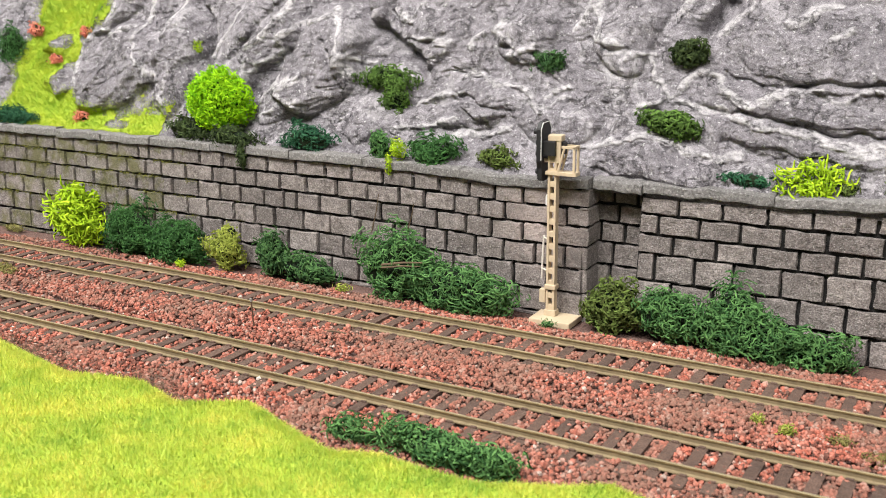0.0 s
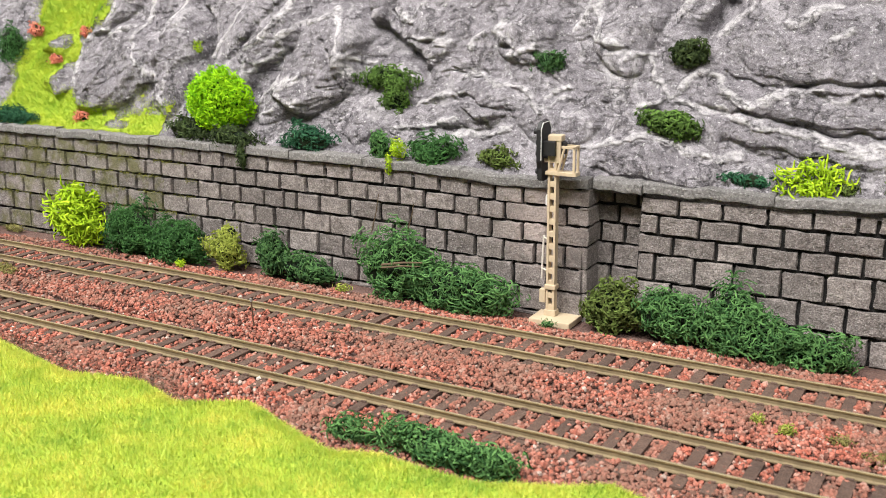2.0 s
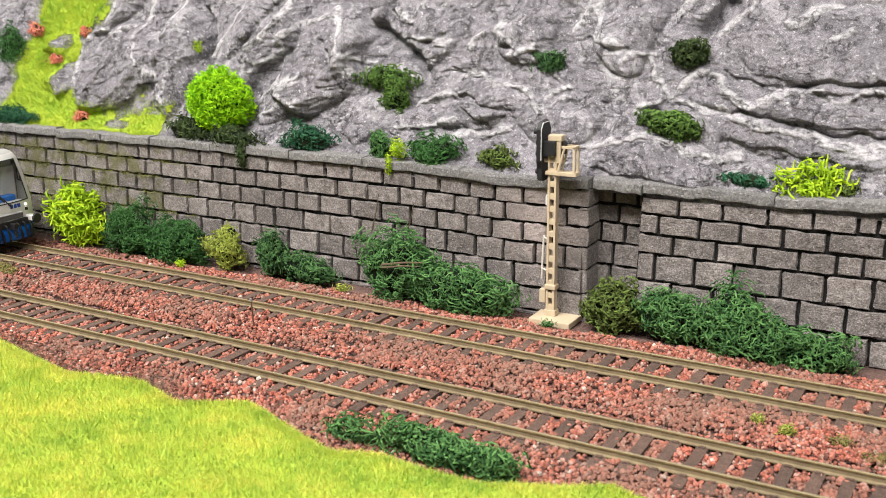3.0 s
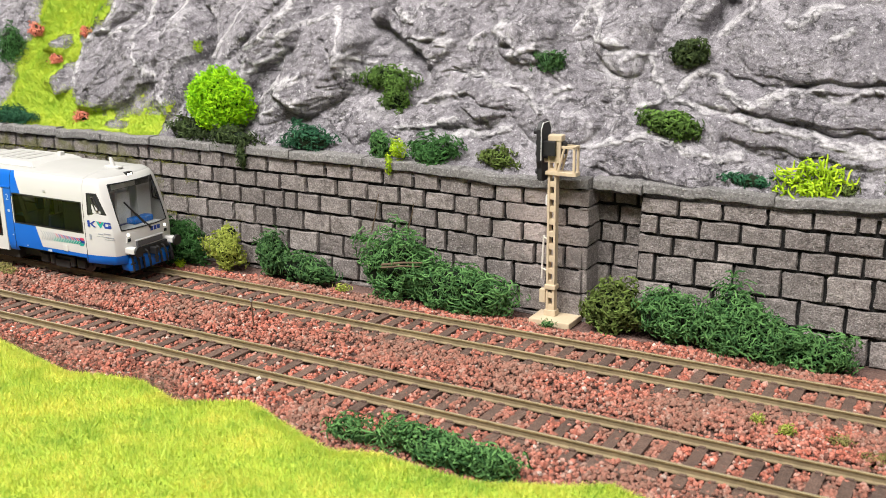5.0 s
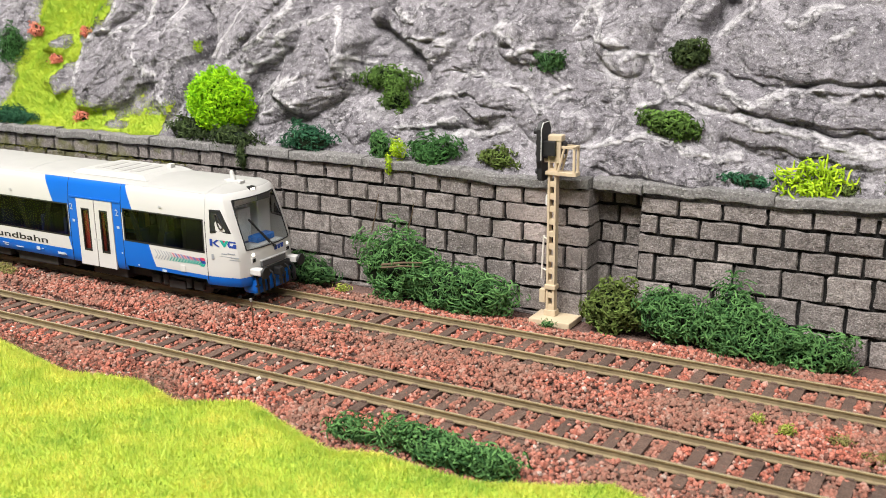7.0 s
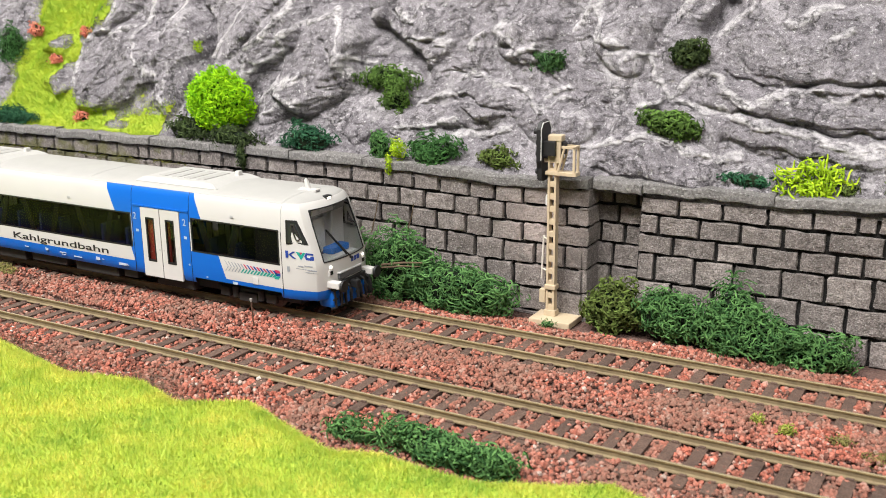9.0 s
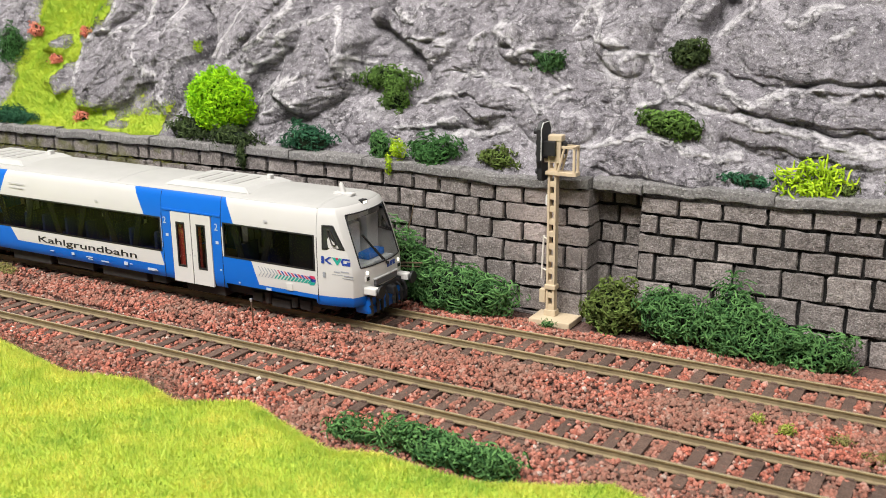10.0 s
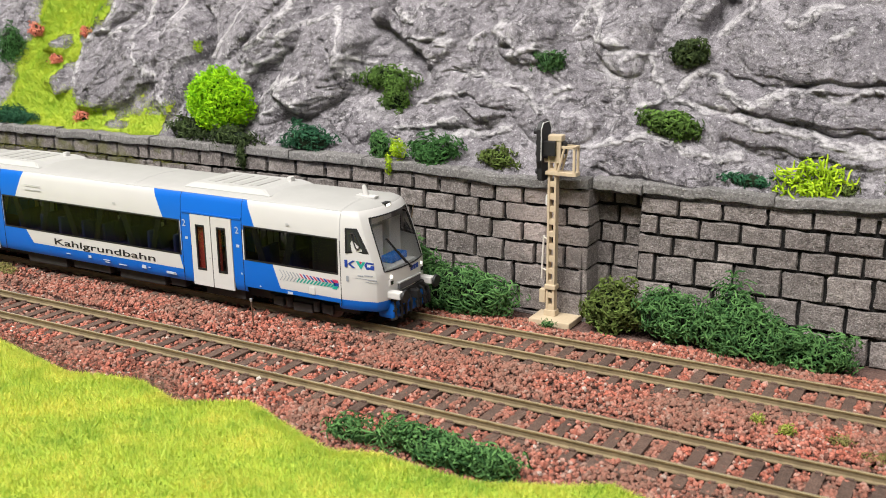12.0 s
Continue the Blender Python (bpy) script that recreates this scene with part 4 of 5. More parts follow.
# ---- trackside wire post ----
WIRE = simple("rusty_wire", (0.16, 0.10, 0.07), 0.6, 0.6, 0.3, 2000)
post = thing("wire_post", -47.7, -25.1, -0.8, "thin rusty wire post between the tracks", "post")
part("rod", a_rod((0, 0, 0), (-0.6, 0, 10.2), 0.26), WIRE, post)
part("tip", a_rod((-0.65, 0, 9.9), (-0.7, 0, 11.0), 0.42, seg=10), simple("grey_tip", (0.5, 0.5, 0.48), 0.4, 0.6), post, "pale metal tip")

# ---- light signal ----
CREAM = simple("cream_beige_plastic", (0.52, 0.42, 0.29), 0.5, 0, 0.1, 900, 0.05)
BLACK = simple("black_plastic", (0.01, 0.01, 0.011), 0.6, 0, 0.2, 900)
RIM = simple("pale_rim", (0.6, 0.6, 0.58), 0.5)
LENS = simple("dark_lens", (0.02, 0.02, 0.025), 0.1)


def signal():
    s = thing("railway_signal", 36.5, 30, -0.9, "beige lattice-mast railway light signal with black board beside the wall", "signal")
    part("base_plate", a_box(-5.5, 9.3, -6.5, 5.5, 0, 2.2, bev=0.35), CREAM, s)
    part("foot", a_box(-2.1, 2.1, -1.7, 1.7, 2.2, 4.2, bev=0.2), CREAM, s)
    for sx in (-1, 1):
        part("upright", a_box(sx * 1.15 - 0.38, sx * 1.15 + 0.38, -1.3, 1.3, 3.2, 60, bev=0.08), CREAM, s)
    z = 4.2
    while z < 57:
        h = 1.9
        part("rung", a_box(-0.85, 0.85, -1.1, 1.1, z, z + h, bev=0.06), CREAM, s)
        z += 4.27
    part("shoe", a_box(-2.0, 2.0, -1.7, 1.7, 11.5, 13.2, bev=0.3), CREAM, s)
    part("junction_box", a_box(-4.0, -1.9, -1.2, 1.0, 6.5, 11.2, bev=0.2), CREAM, s)
    bm = a_rod((-3.4, -0.8, 15), (-2.8, -0.8, 30), 0.35)
    rod(bm, (-2.8, -0.8, 29.5), (-1.5, -0.8, 29.0), 0.3)
    rod(bm, (-3.2, -0.8, 18.5), (-1.5, -0.8, 18.0), 0.3)
    part("cable_duct", bm, simple("pale_grey_duct", (0.62, 0.58, 0.52), 0.6), s)
    part("small_plate", a_box(-2.2, -1.6, -1.2, 0.4, 40.5, 44.0), RIM, s)
    # board, edge on: its lamps face the oncoming train
    bm = bmesh.new()
    outline = [(-3.0, 49.2), (-1.2, 48.6), (1.4, 48.6), (2.6, 50.2), (2.6, 53.2), (4.0, 55.2), (4.0, 66.2), (2.6, 68.3), (-2.4, 68.3), (-4.0, 66.2), (-4.0, 55.6), (-3.0, 53.2)]
    a = [bm.verts.new((-4.6, y, z)) for y, z in outline]
    b = [bm.verts.new((-2.9, y, z)) for y, z in outline]
    bm.faces.new(a)
    bm.faces.new(b[::-1])
    n = len(outline)
    for i in range(n):
        bm.faces.new((a[i], b[i], b[(i + 1) % n], a[(i + 1) % n]))
    bmesh.ops.bevel(bm, geom=bm.edges[:], offset=0.2, segments=2, affect="EDGES")
    board = part("signal_board", bm, BLACK, s, "black signal board")
    bm = bmesh.new()
    rim = [(-3.9, 56), (-3.9, 66.0), (-2.4, 68.0), (2.4, 68.0), (3.9, 66.0)]
    for (y0, z0), (y1, z1) in zip(rim, rim[1:]):
        rod(bm, (-2.88, y0, z0), (-2.88, y1, z1), 0.16, seg=6)
    part("rim", bm, RIM, board, "pale painted board rim")
    for y, z in ((-1.6, 65), (1.6, 65), (0, 61), (0, 57.5), (0, 51.5)):
        lens = part("hood", a_rod((-6.2, y, z), (-4.6, y, z), 1.0, seg=14), BLACK, board)
        part("lens", a_rod((-6.32, y, z), (-6.2, y, z), 0.75, seg=14), LENS, lens)
    part("lamp_housing", a_box(-3.0, 1.5, -2.8, 1.2, 57.4, 62.2, bev=0.25), BLACK, s, "black lamp housing")
    part("top_bracket", a_box(-1.4, 3.4, -1.9, 1.4, 62.2, 64.2, bev=0.3), CREAM, s)
    part("bracket_back", a_box(1.5, 3.0, -1.7, 1.4, 55.0, 62.2, bev=0.15), CREAM, s)
    part("relay_box", a_box(3.0, 4.3, -1.0, 1.0, 58.0, 62.0, bev=0.2), BLACK, s)
    part("arm", a_box(-3.2, 1.2, -1.2, 1.2, 54.9, 56.2, bev=0.15), CREAM, s)
    part("platform", a_box(-2.2, 8.6, -2.0, 2.0, 51.0, 52.2, bev=0.15), CREAM, s)
    for y in (-1.7, 1.7):
        part("railing_post", a_box(7.4, 8.2, y - 0.35, y + 0.35, 52.2, 60.6, bev=0.08), CREAM, s)
        part("railing_brace", a_rod((2.2, y, 52.2), (4.4, y, 60.3), 0.42, seg=8), CREAM, s)
        part("railing_top", a_box(3.4, 8.3, y - 0.35, y + 0.35, 60.0, 60.9, bev=0.08), CREAM, s)
    part("railing_end", a_box(7.5, 8.2, -1.4, 1.4, 60.0, 60.9), CREAM, s)
    return s


signal()

# ---- railcar ----
MID_X = -133.0
BLUE_RGB, WHITE_RGB = (0.0, 0.12, 0.54), (0.56, 0.548, 0.532)


def livery():
    """White body paint with blue fields round the doors and a blue skirt."""
    m, nt, b = node_mat("railcar_livery")
    sep = add(nt, "ShaderNodeSeparateXYZ", Vector=coords(nt))
    x = math_node(nt, "ABSOLUTE", math_node(nt, "ADD", math_node(nt, "MULTIPLY", sep.outputs[0], 1000.0), -MID_X))
    z = math_node(nt, "MULTIPLY", sep.outputs[2], 1000.0)

    def edge(u, v, c):
        """1 where u*x + v*z > c"""
        s = math_node(nt, "ADD", math_node(nt, "MULTIPLY", x, u), math_node(nt, "MULTIPLY", z, v))
        return math_node(nt, "GREATER_THAN", s, c)

    def field(*tests):
        out = edge(*tests[0])
        for t in tests[1:]:
            out = math_node(nt, "MULTIPLY", out, edge(*t))
        return out
    top = field((0, 1, 31.0), (0, -1, -41.3), (1, 0.46, 34.3 + 42 * 0.46), (-1, -0.42, -77 - 42 * 0.42))
    mid = field((1, 0, 47.3), (-1, 0, -75.4), (0, 1, 12.0), (0, -1, -33.0))
    low = field((0, -1, -20.4), (1, 0.28, 46 + 18.6 * 0.28), (-1, -0.36, -88 - 20.5 * 0.36))
    skirt = field((0, -1, -12.3))
    inner = field((0, -1, -13.3), (-1, 0, -60.0))
    xs = math_node(nt, "ADD", math_node(nt, "MULTIPLY", sep.outputs[0], -1000.0), MID_X)
    rear = math_node(nt, "GREATER_THAN", math_node(nt, "MULTIPLY_ADD", z, -0.7, xs), 21.98)
    rear = math_node(nt, "MULTIPLY", rear, field((0, -1, -18.7), (-1, 0, -70.0)))
    blue = math_node(nt, "MAXIMUM", top, rear)
    for q in (mid, low, skirt, inner):
        blue = math_node(nt, "MAXIMUM", blue, q)
    g = noise_tex(nt, coords(nt), 60, 4)
    white = ramp(nt, g, [(0.3, tuple(c * 0.96 for c in WHITE_RGB)), (0.7, WHITE_RGB)])
    bl = ramp(nt, g, [(0.3, tuple(c * 0.92 for c in BLUE_RGB)), (0.7, BLUE_RGB)])
    link(nt, mix(nt, blue, white, bl), b.inputs["Base Color"])
    b.inputs["Roughness"].default_value = 0.38
    bump(nt, b, noise_tex(nt, coords(nt), 700, 3), 0.04, 0.0001)
    return m


def glass(name, tint, gloss=0.06):
    m, nt, b = node_mat(name)
    nt.nodes.remove(b)
    clear = add(nt, "ShaderNodeBsdfTransparent", Color=(*tint, 1))
    shine = add(nt, "ShaderNodeBsdfGlossy", Roughness=0.04)
    face = add(nt, "ShaderNodeLayerWeight", Blend=0.5).outputs["Facing"]
    fr = math_node(nt, "MULTIPLY_ADD", math_node(nt, "POWER", face, 4.0), 0.12, gloss)
    ms = nt.nodes.new("ShaderNodeMixShader")
    link(nt, fr, ms.inputs[0]), link(nt, clear.outputs[0], ms.inputs[1]), link(nt, shine.outputs[0], ms.inputs[2])
    link(nt, ms.outputs[0], nt.nodes["Material Output"].inputs[0])
    return m


LIVERY = livery()
WHITE = simple("white_plastic", WHITE_RGB, 0.38, 0, 0.03, 300, 0.03)
ROOF = simple("light_grey_roof_paint", (0.37, 0.365, 0.35), 0.6, 0, 0.05, 200, 0.04)
UNIT = simple("pale_roof_unit_paint", (0.43, 0.425, 0.41), 0.55, 0, 0.05, 200, 0.04)
BLUE = simple("blue_plastic", BLUE_RGB, 0.4, 0, 0.06, 300, 0.03)
BLUE_SEAT = simple("dark_blue_seat", (0.016, 0.024, 0.10), 0.7)
DESK = simple("bright_blue_desk", (0.01, 0.15, 0.55), 0.6)
GREY = simple("grey_cab_plastic", (0.44, 0.44, 0.44), 0.6)
PALE = simple("pale_interior", (0.66, 0.655, 0.64), 0.7)
DARK_IN = simple("dark_interior", (0.09, 0.09, 0.095), 0.8)
RED = simple("red_brown_interior", (0.30, 0.035, 0.025), 0.5)
UNDER = simple("dirty_black_underframe", (0.022, 0.02, 0.019), 0.7, 0, 0.4, 500, 0.3)
GASKET = simple("black_rubber", (0.01, 0.01, 0.011), 0.5)
STEEL = simple("blackened_wheel_steel", (0.10, 0.09, 0.085), 0.4, 0.8)
SMOKED = simple("smoked_glass", (0.03, 0.032, 0.035), 0.08, 0, 0.05, 300, 0)
SIDE_GLASS = glass("tinted_side_glass", (0.66, 0.67, 0.68), 0.012)
DOOR_GLASS = glass("door_glass", (0.85, 0.85, 0.85), 0.03)
FRONT_GLASS = glass("clear_windscreen", (0.93, 0.95, 0.94), 0.12)
LAMP_ON, lamp_nt, lamp_b = node_mat("lit_headlamp")
lamp_b.inputs["Base Color"].default_value = (0.9, 0.9, 0.85, 1)
lamp_b.inputs["Emission Color"].default_value = (1.0, 0.93, 0.78, 1)
lamp_b.inputs["Emission Strength"].default_value = 0.9
INK = simple("black_print", (0.012, 0.012, 0.014), 0.5)
INK_BLUE = simple("dark_blue_print", (0.012, 0.045, 0.27), 0.5)
INK_TEAL = simple("teal_print", (0.01, 0.30, 0.24), 0.5)
INK_RED = simple("magenta_red_print", (0.45, 0.03, 0.09), 0.5)
INK_GREY = simple("grey_print", (0.28, 0.30, 0.33), 0.5)
INK_WHITE = simple("white_print", (0.42, 0.48, 0.58), 0.5)

# height, half-width, nose position
PROFILE = [(8.8, 16.0, -2.4), (9.6, 16.4, -1.9), (10.8, 16.7, -1.6), (12.3, 16.9, -1.5), (15.0, 17.0, -1.5), (18.6, 17.0, -1.5), (20.5, 17.0, -1.6), (21.9, 17.0, -1.8), (24, 17.0, -2.5), (28, 17.0, -3.8),
           (31.2, 16.95, -4.9), (32.4, 16.9, -5.3), (34.2, 16.8, -6.0), (38.9, 16.3, -7.7), (40.6, 15.7, -8.8), (41.3, 15.2, -9.5), (41.8, 14.2, -10.3), (42.2, 12.6, -11.4), (42.55, 10.3, -12.8), (42.85, 7.4, -14.4), (43.05, 4.0, -16.0), (43.15, 1.0, -16.9)]
SIDE_X = [-133, -118, -104, -98, -92, -87, -86, -85, -81, -76, -71.5, -67, -62, -57.6, -56.8, -48, -38, -28, -18.2, -17.0, -13, -9]
FRONT = 10
BOW, CAB_IN = 3.2, 0.145      # how far the front is rounded, and how much the cab narrows


def nose_at(z):
    return float(np.interp(z, [p[0] for p in PROFILE], [p[2] for p in PROFILE]))


def cab_share(x, corner):
    """How much of the full width the cab keeps at x."""
    t = min(max((x + 17) / max(corner + 17, 0.1), 0), 1)
    return 1 - CAB_IN * t ** 1.5


def front_x(y, z):
    """The nose's surface at y, z."""
    return nose_at(z) - BOW * (abs(y) / (17 * (1 - CAB_IN))) ** 2.4


def cab_warp(ob):
    """Lays a flat side fitting onto the narrowing cab."""
    for q in ob.data.vertices:
        x, y, z = q.co / MM
        end = x < MID_X
        x = 2 * MID_X - x if end else x
        if x > -17 and abs(y) > 15:
            x1 = x
            for _ in range(6):
                dy = 17 * (1 - cab_share(x1, nose_at(z) - BOW))
                x1 = x - 0.57 * dy
            y, z, x = math.copysign(abs(y) - dy, y), z - 0.26 * dy, x1
            q.co = Vector((2 * MID_X - x if end else x, y, z)) * MM
    return ob


def half_ring(z, w, nose):
    """Near side from the middle to the nose, round the front, and back along the far side."""
    corner = nose - BOW * w / 17
    side = [x if x <= -17 else -17 + (x + 17) * (corner + 17) / (-8.8 + 17) for x in SIDE_X]
    side = [min(x, corner) for x in side]
    pts = [(x, -w * cab_share(x, corner), z) for x in side]
    wf = w * (1 - CAB_IN)
    for k in range(-FRONT, FRONT + 1):
        u = k / FRONT
        pts.append((nose - BOW * w / 17 * abs(u) ** 2.4, wf * u * (0.985 if abs(k) == FRONT else 1), z))
    pts += [(x, w * cab_share(x, corner), z) for x in side[::-1]]
    return pts


NS = len(SIDE_X)


def body_shell():
    rings = []
    for z, w, nose in PROFILE:
        h = half_ring(z, w, nose)
        back = [(2 * MID_X - x, y, zz) for x, y, zz in h[::-1]]
        rings.append(h + back[1:-1])
    n = len(rings[0])
    nh = 2 * NS + 2 * FRONT + 1
    v = [q for r in rings for q in r]
    zs = [q[0] for q in PROFILE]
    f, shade = [], []

    def cut(j, a, b):
        """Is this panel an opening?"""
        x = (rings[8][j][0] + rings[8][(j + 1) % n][0]) / 2
        y = (rings[8][j][1] + rings[8][(j + 1) % n][1]) / 2
        d = abs(x - MID_X)
        if abs(y) > 16.4 and d < 125:
            if -0.1 <= d < 47 and a >= 18.5 and b <= 31.3:
                return True
            if 52 < d < 71 and b <= 34.3:
                return True
            if 80 < d < 114.9 and b <= 10.9:
                return True
            if 76.1 < d < 114.9 and a >= 20.4 and b <= 32.5:
                return True
        if d > 122 and abs(y) < 11.2 and a >= 21.8 and b <= 39.0:
            return True
        return False
    for i in range(len(rings) - 1):
        for j in range(n):
            if not cut(j, zs[i], zs[i + 1]):
                f.append((i * n + j, i * n + (j + 1) % n, (i + 1) * n + (j + 1) % n, (i + 1) * n + j))
                shade.append(1 if zs[i] >= 41.2 else 0)
    base = (len(rings) - 1) * n
    lo, hi = list(range(0, nh // 2 + 1)), [nh - 1 - q for q in range(0, nh // 2 + 1)]
    for q in range(nh // 2 - 1):
        f.append((base + lo[q], base + lo[q + 1], base + hi[q + 1], base + hi[q]))
        shade.append(1)
    rear = list(range(nh - 1, n)) + [0]
    for q in range(len(rear) // 2 - 1):
        f.append((base + rear[q], base + rear[q + 1], base + rear[-2 - q], base + rear[-1 - q]))
        shade.append(1)
    return v, f, shade, rings, n


def panel(name, pts, mat, parent, thick=0.25, label=""):
    """A thin solid plate from an outline in (x, z) on the near (y < 0) or far side."""
    side, y, outline = pts
    bm = bmesh.new()
    a = [bm.verts.new((x, y, z)) for x, z in outline]
    b = [bm.verts.new((x, y - side * thick, z)) for x, z in outline]
    bm.faces.new(a), bm.faces.new(b[::-1])
    n = len(a)
    for i in range(n):
        bm.faces.new((a[i], b[i], b[(i + 1) % n], a[(i + 1) % n]))
    return part(name, bm, mat, parent, label)


def frame_bm(side, y, outer, inner, thick):
    """A closed ring plate between two outlines of as many corners."""
    bm = bmesh.new()
    n = len(outer)
    o = [bm.verts.new((x, y, z)) for x, z in outer]
    i = [bm.verts.new((x, y, z)) for x, z in inner]
    ob = [bm.verts.new((x, y - side * thick, z)) for x, z in outer]
    ib = [bm.verts.new((x, y - side * thick, z)) for x, z in inner]
    for k in range(n):
        j = (k + 1) % n
        for q in ((o[k], o[j], i[j], i[k]), (ob[k], ob[j], ib[j], ib[k]), (o[k], o[j], ob[j], ob[k]), (i[k], i[j], ib[j], ib[k])):
            bm.faces.new(q)
    return bm


def rect(x0, x1, z0, z1):
    return [(x0, z0), (x1, z0), (x1, z1), (x0, z1)]


def lettering(name, text, size, x, y, z, mat, parent, width=None):
    cu = bpy.data.curves.new(name, "FONT")
    cu.body, cu.size, cu.extrude, cu.offset = text, size * MM, 0.02 * MM, 0.03 * MM
    tmp = bpy.data.objects.new(name, cu)
    scene.collection.objects.link(tmp)
    bpy.context.view_layer.update()
    me = bpy.data.meshes.new_from_object(tmp.evaluated_get(bpy.context.evaluated_depsgraph_get()))
    bpy.data.objects.remove(tmp)
    xs = [q.co.x for q in me.vertices]
    k = width * MM / (max(xs) - min(xs)) if width else 1.0
    me.transform(Matrix.Translation(Vector((x, y, z)) * MM) @ Matrix.Rotation(radians(90), 4, "X") @ Matrix.Diagonal((k, 1, 1, 1)))
    me.materials.clear()
    me.materials.append(mat)
    return part(name, me, parent=parent)


def flat(name, y, outlines, mat, parent, label=""):
    """Printed shapes on the side, a hair proud of the paint."""
    bm = bmesh.new()
    for o in outlines:
        a = [bm.verts.new((x, y, z)) for x, z in o]
        b = [bm.verts.new((x, y + 0.05, z)) for x, z in o]
        bm.faces.new(a), bm.faces.new(b[::-1])
        for i in range(len(a)):
            bm.faces.new((a[i], b[i], b[(i + 1) % len(a)], a[(i + 1) % len(a)]))
    return part(name, bm, mat, parent, label)


def side_window(car, side, x0, x1, z0, z1, bars):
    win = part("side_window", frame_bm(side, side * 17.06, rect(x0 - 0.3, x1 + 0.3, z0 - 0.2, z1 + 0.2), rect(x0 + 0.3, x1 - 0.3, z0 + 0.3, z1 - 0.3), 0.5), GASKET, car, "black-framed tinted window band")
    pane = panel("pane", (side, side * 16.9, rect(x0 + 0.1, x1 - 0.1, z0 + 0.1, z1 - 0.1)), SIDE_GLASS, win, 0.08)
    for xb, lean, w in bars:
        panel("mullion", (side, side * 16.75, [(xb - w - lean, z0 + 0.2), (xb + w - lean, z0 + 0.2), (xb + w + lean, z1 - 0.2), (xb - w + lean, z1 - 0.2)]), GASKET, win, 0.4)
    return win


def door(car, side, x0, x1):
    """Two plug-door leaves with tall windows."""
    mid = (x0 + x1) / 2
    for a, b in ((x0 + 0.25, mid - 0.18), (mid + 0.18, x1 - 0.25)):
        w0, w1 = a + 2.3, b - 2.6
        if a > mid:
            w0, w1 = a + 2.4, b - 2.5
        outer, inner = rect(a, b, 8.5, 34.0), rect(w0, w1, 14.2, 30.6)
        leaf = part("door_leaf", frame_bm(side, side * 17.12, outer, inner, 0.6), WHITE, car, "white door leaf with a tall window")
        part("window_gasket", frame_bm(side, side * 17.2, inner, rect(w0 + 0.55, w1 - 0.55, 14.9, 29.9), 0.5), GASKET, leaf)
        panel("pane", (side, side * 16.95, rect(w0 + 0.2, w1 - 0.2, 14.5, 30.3)), DOOR_GLASS, leaf, 0.08)
        part("door_button", a_rod((a + 1.0 if a > mid else b - 0.8, side * 17.1, 19.0), (a + 1.0 if a > mid else b - 0.8, side * 17.22, 19.0), 0.35, seg=10), GREY, leaf)
    panel("door_seal", (side, side * 16.9, rect(mid - 0.3, mid + 0.3, 8.6, 34.0)), GASKET, car, 0.3)
    panel("door_lintel", (side, side * 17.1, rect(x0 - 3.6, x1 + 4.2, 34.3, 34.9)), BLUE, car, 0.5)


def seat(bmA, x, y, face):
    box(bmA, x - 2.4, x + 2.4, y - 2.4, y + 2.4, 14.5, 16.3, bev=0.4)
    box(bmA, x - face * 2.4 - 0.7, x - face * 2.4 + 0.7, y - 2.4, y + 2.4, 15.5, 24.5, bev=0.4)


def wheelset(bogie, x):
    w = new("wheelset")
    w.parent = bogie
    w.location = Vector((x, 0, 6.7)) * MM
    for s in (-1, 1):
        bm = a_rod((0, s * 7.2, 0), (0, s * 9.4, 0), 4.35, seg=28)
        rod(bm, (0, s * 6.6, 0), (0, s * 7.2, 0), 5.0, seg=28)
        for k in range(5):
            a = k * 1.2566
            rod(bm, (math.cos(a) * 2.5, s * 9.38, math.sin(a) * 2.5), (math.cos(a) * 2.5, s * 9.6, math.sin(a) * 2.5), 0.55, seg=6)
        part("wheel", bm, STEEL, w)
    part("axle", a_rod((0, -9, 0), (0, 9, 0), 0.9), STEEL, w)
    return w


WHEELS = []


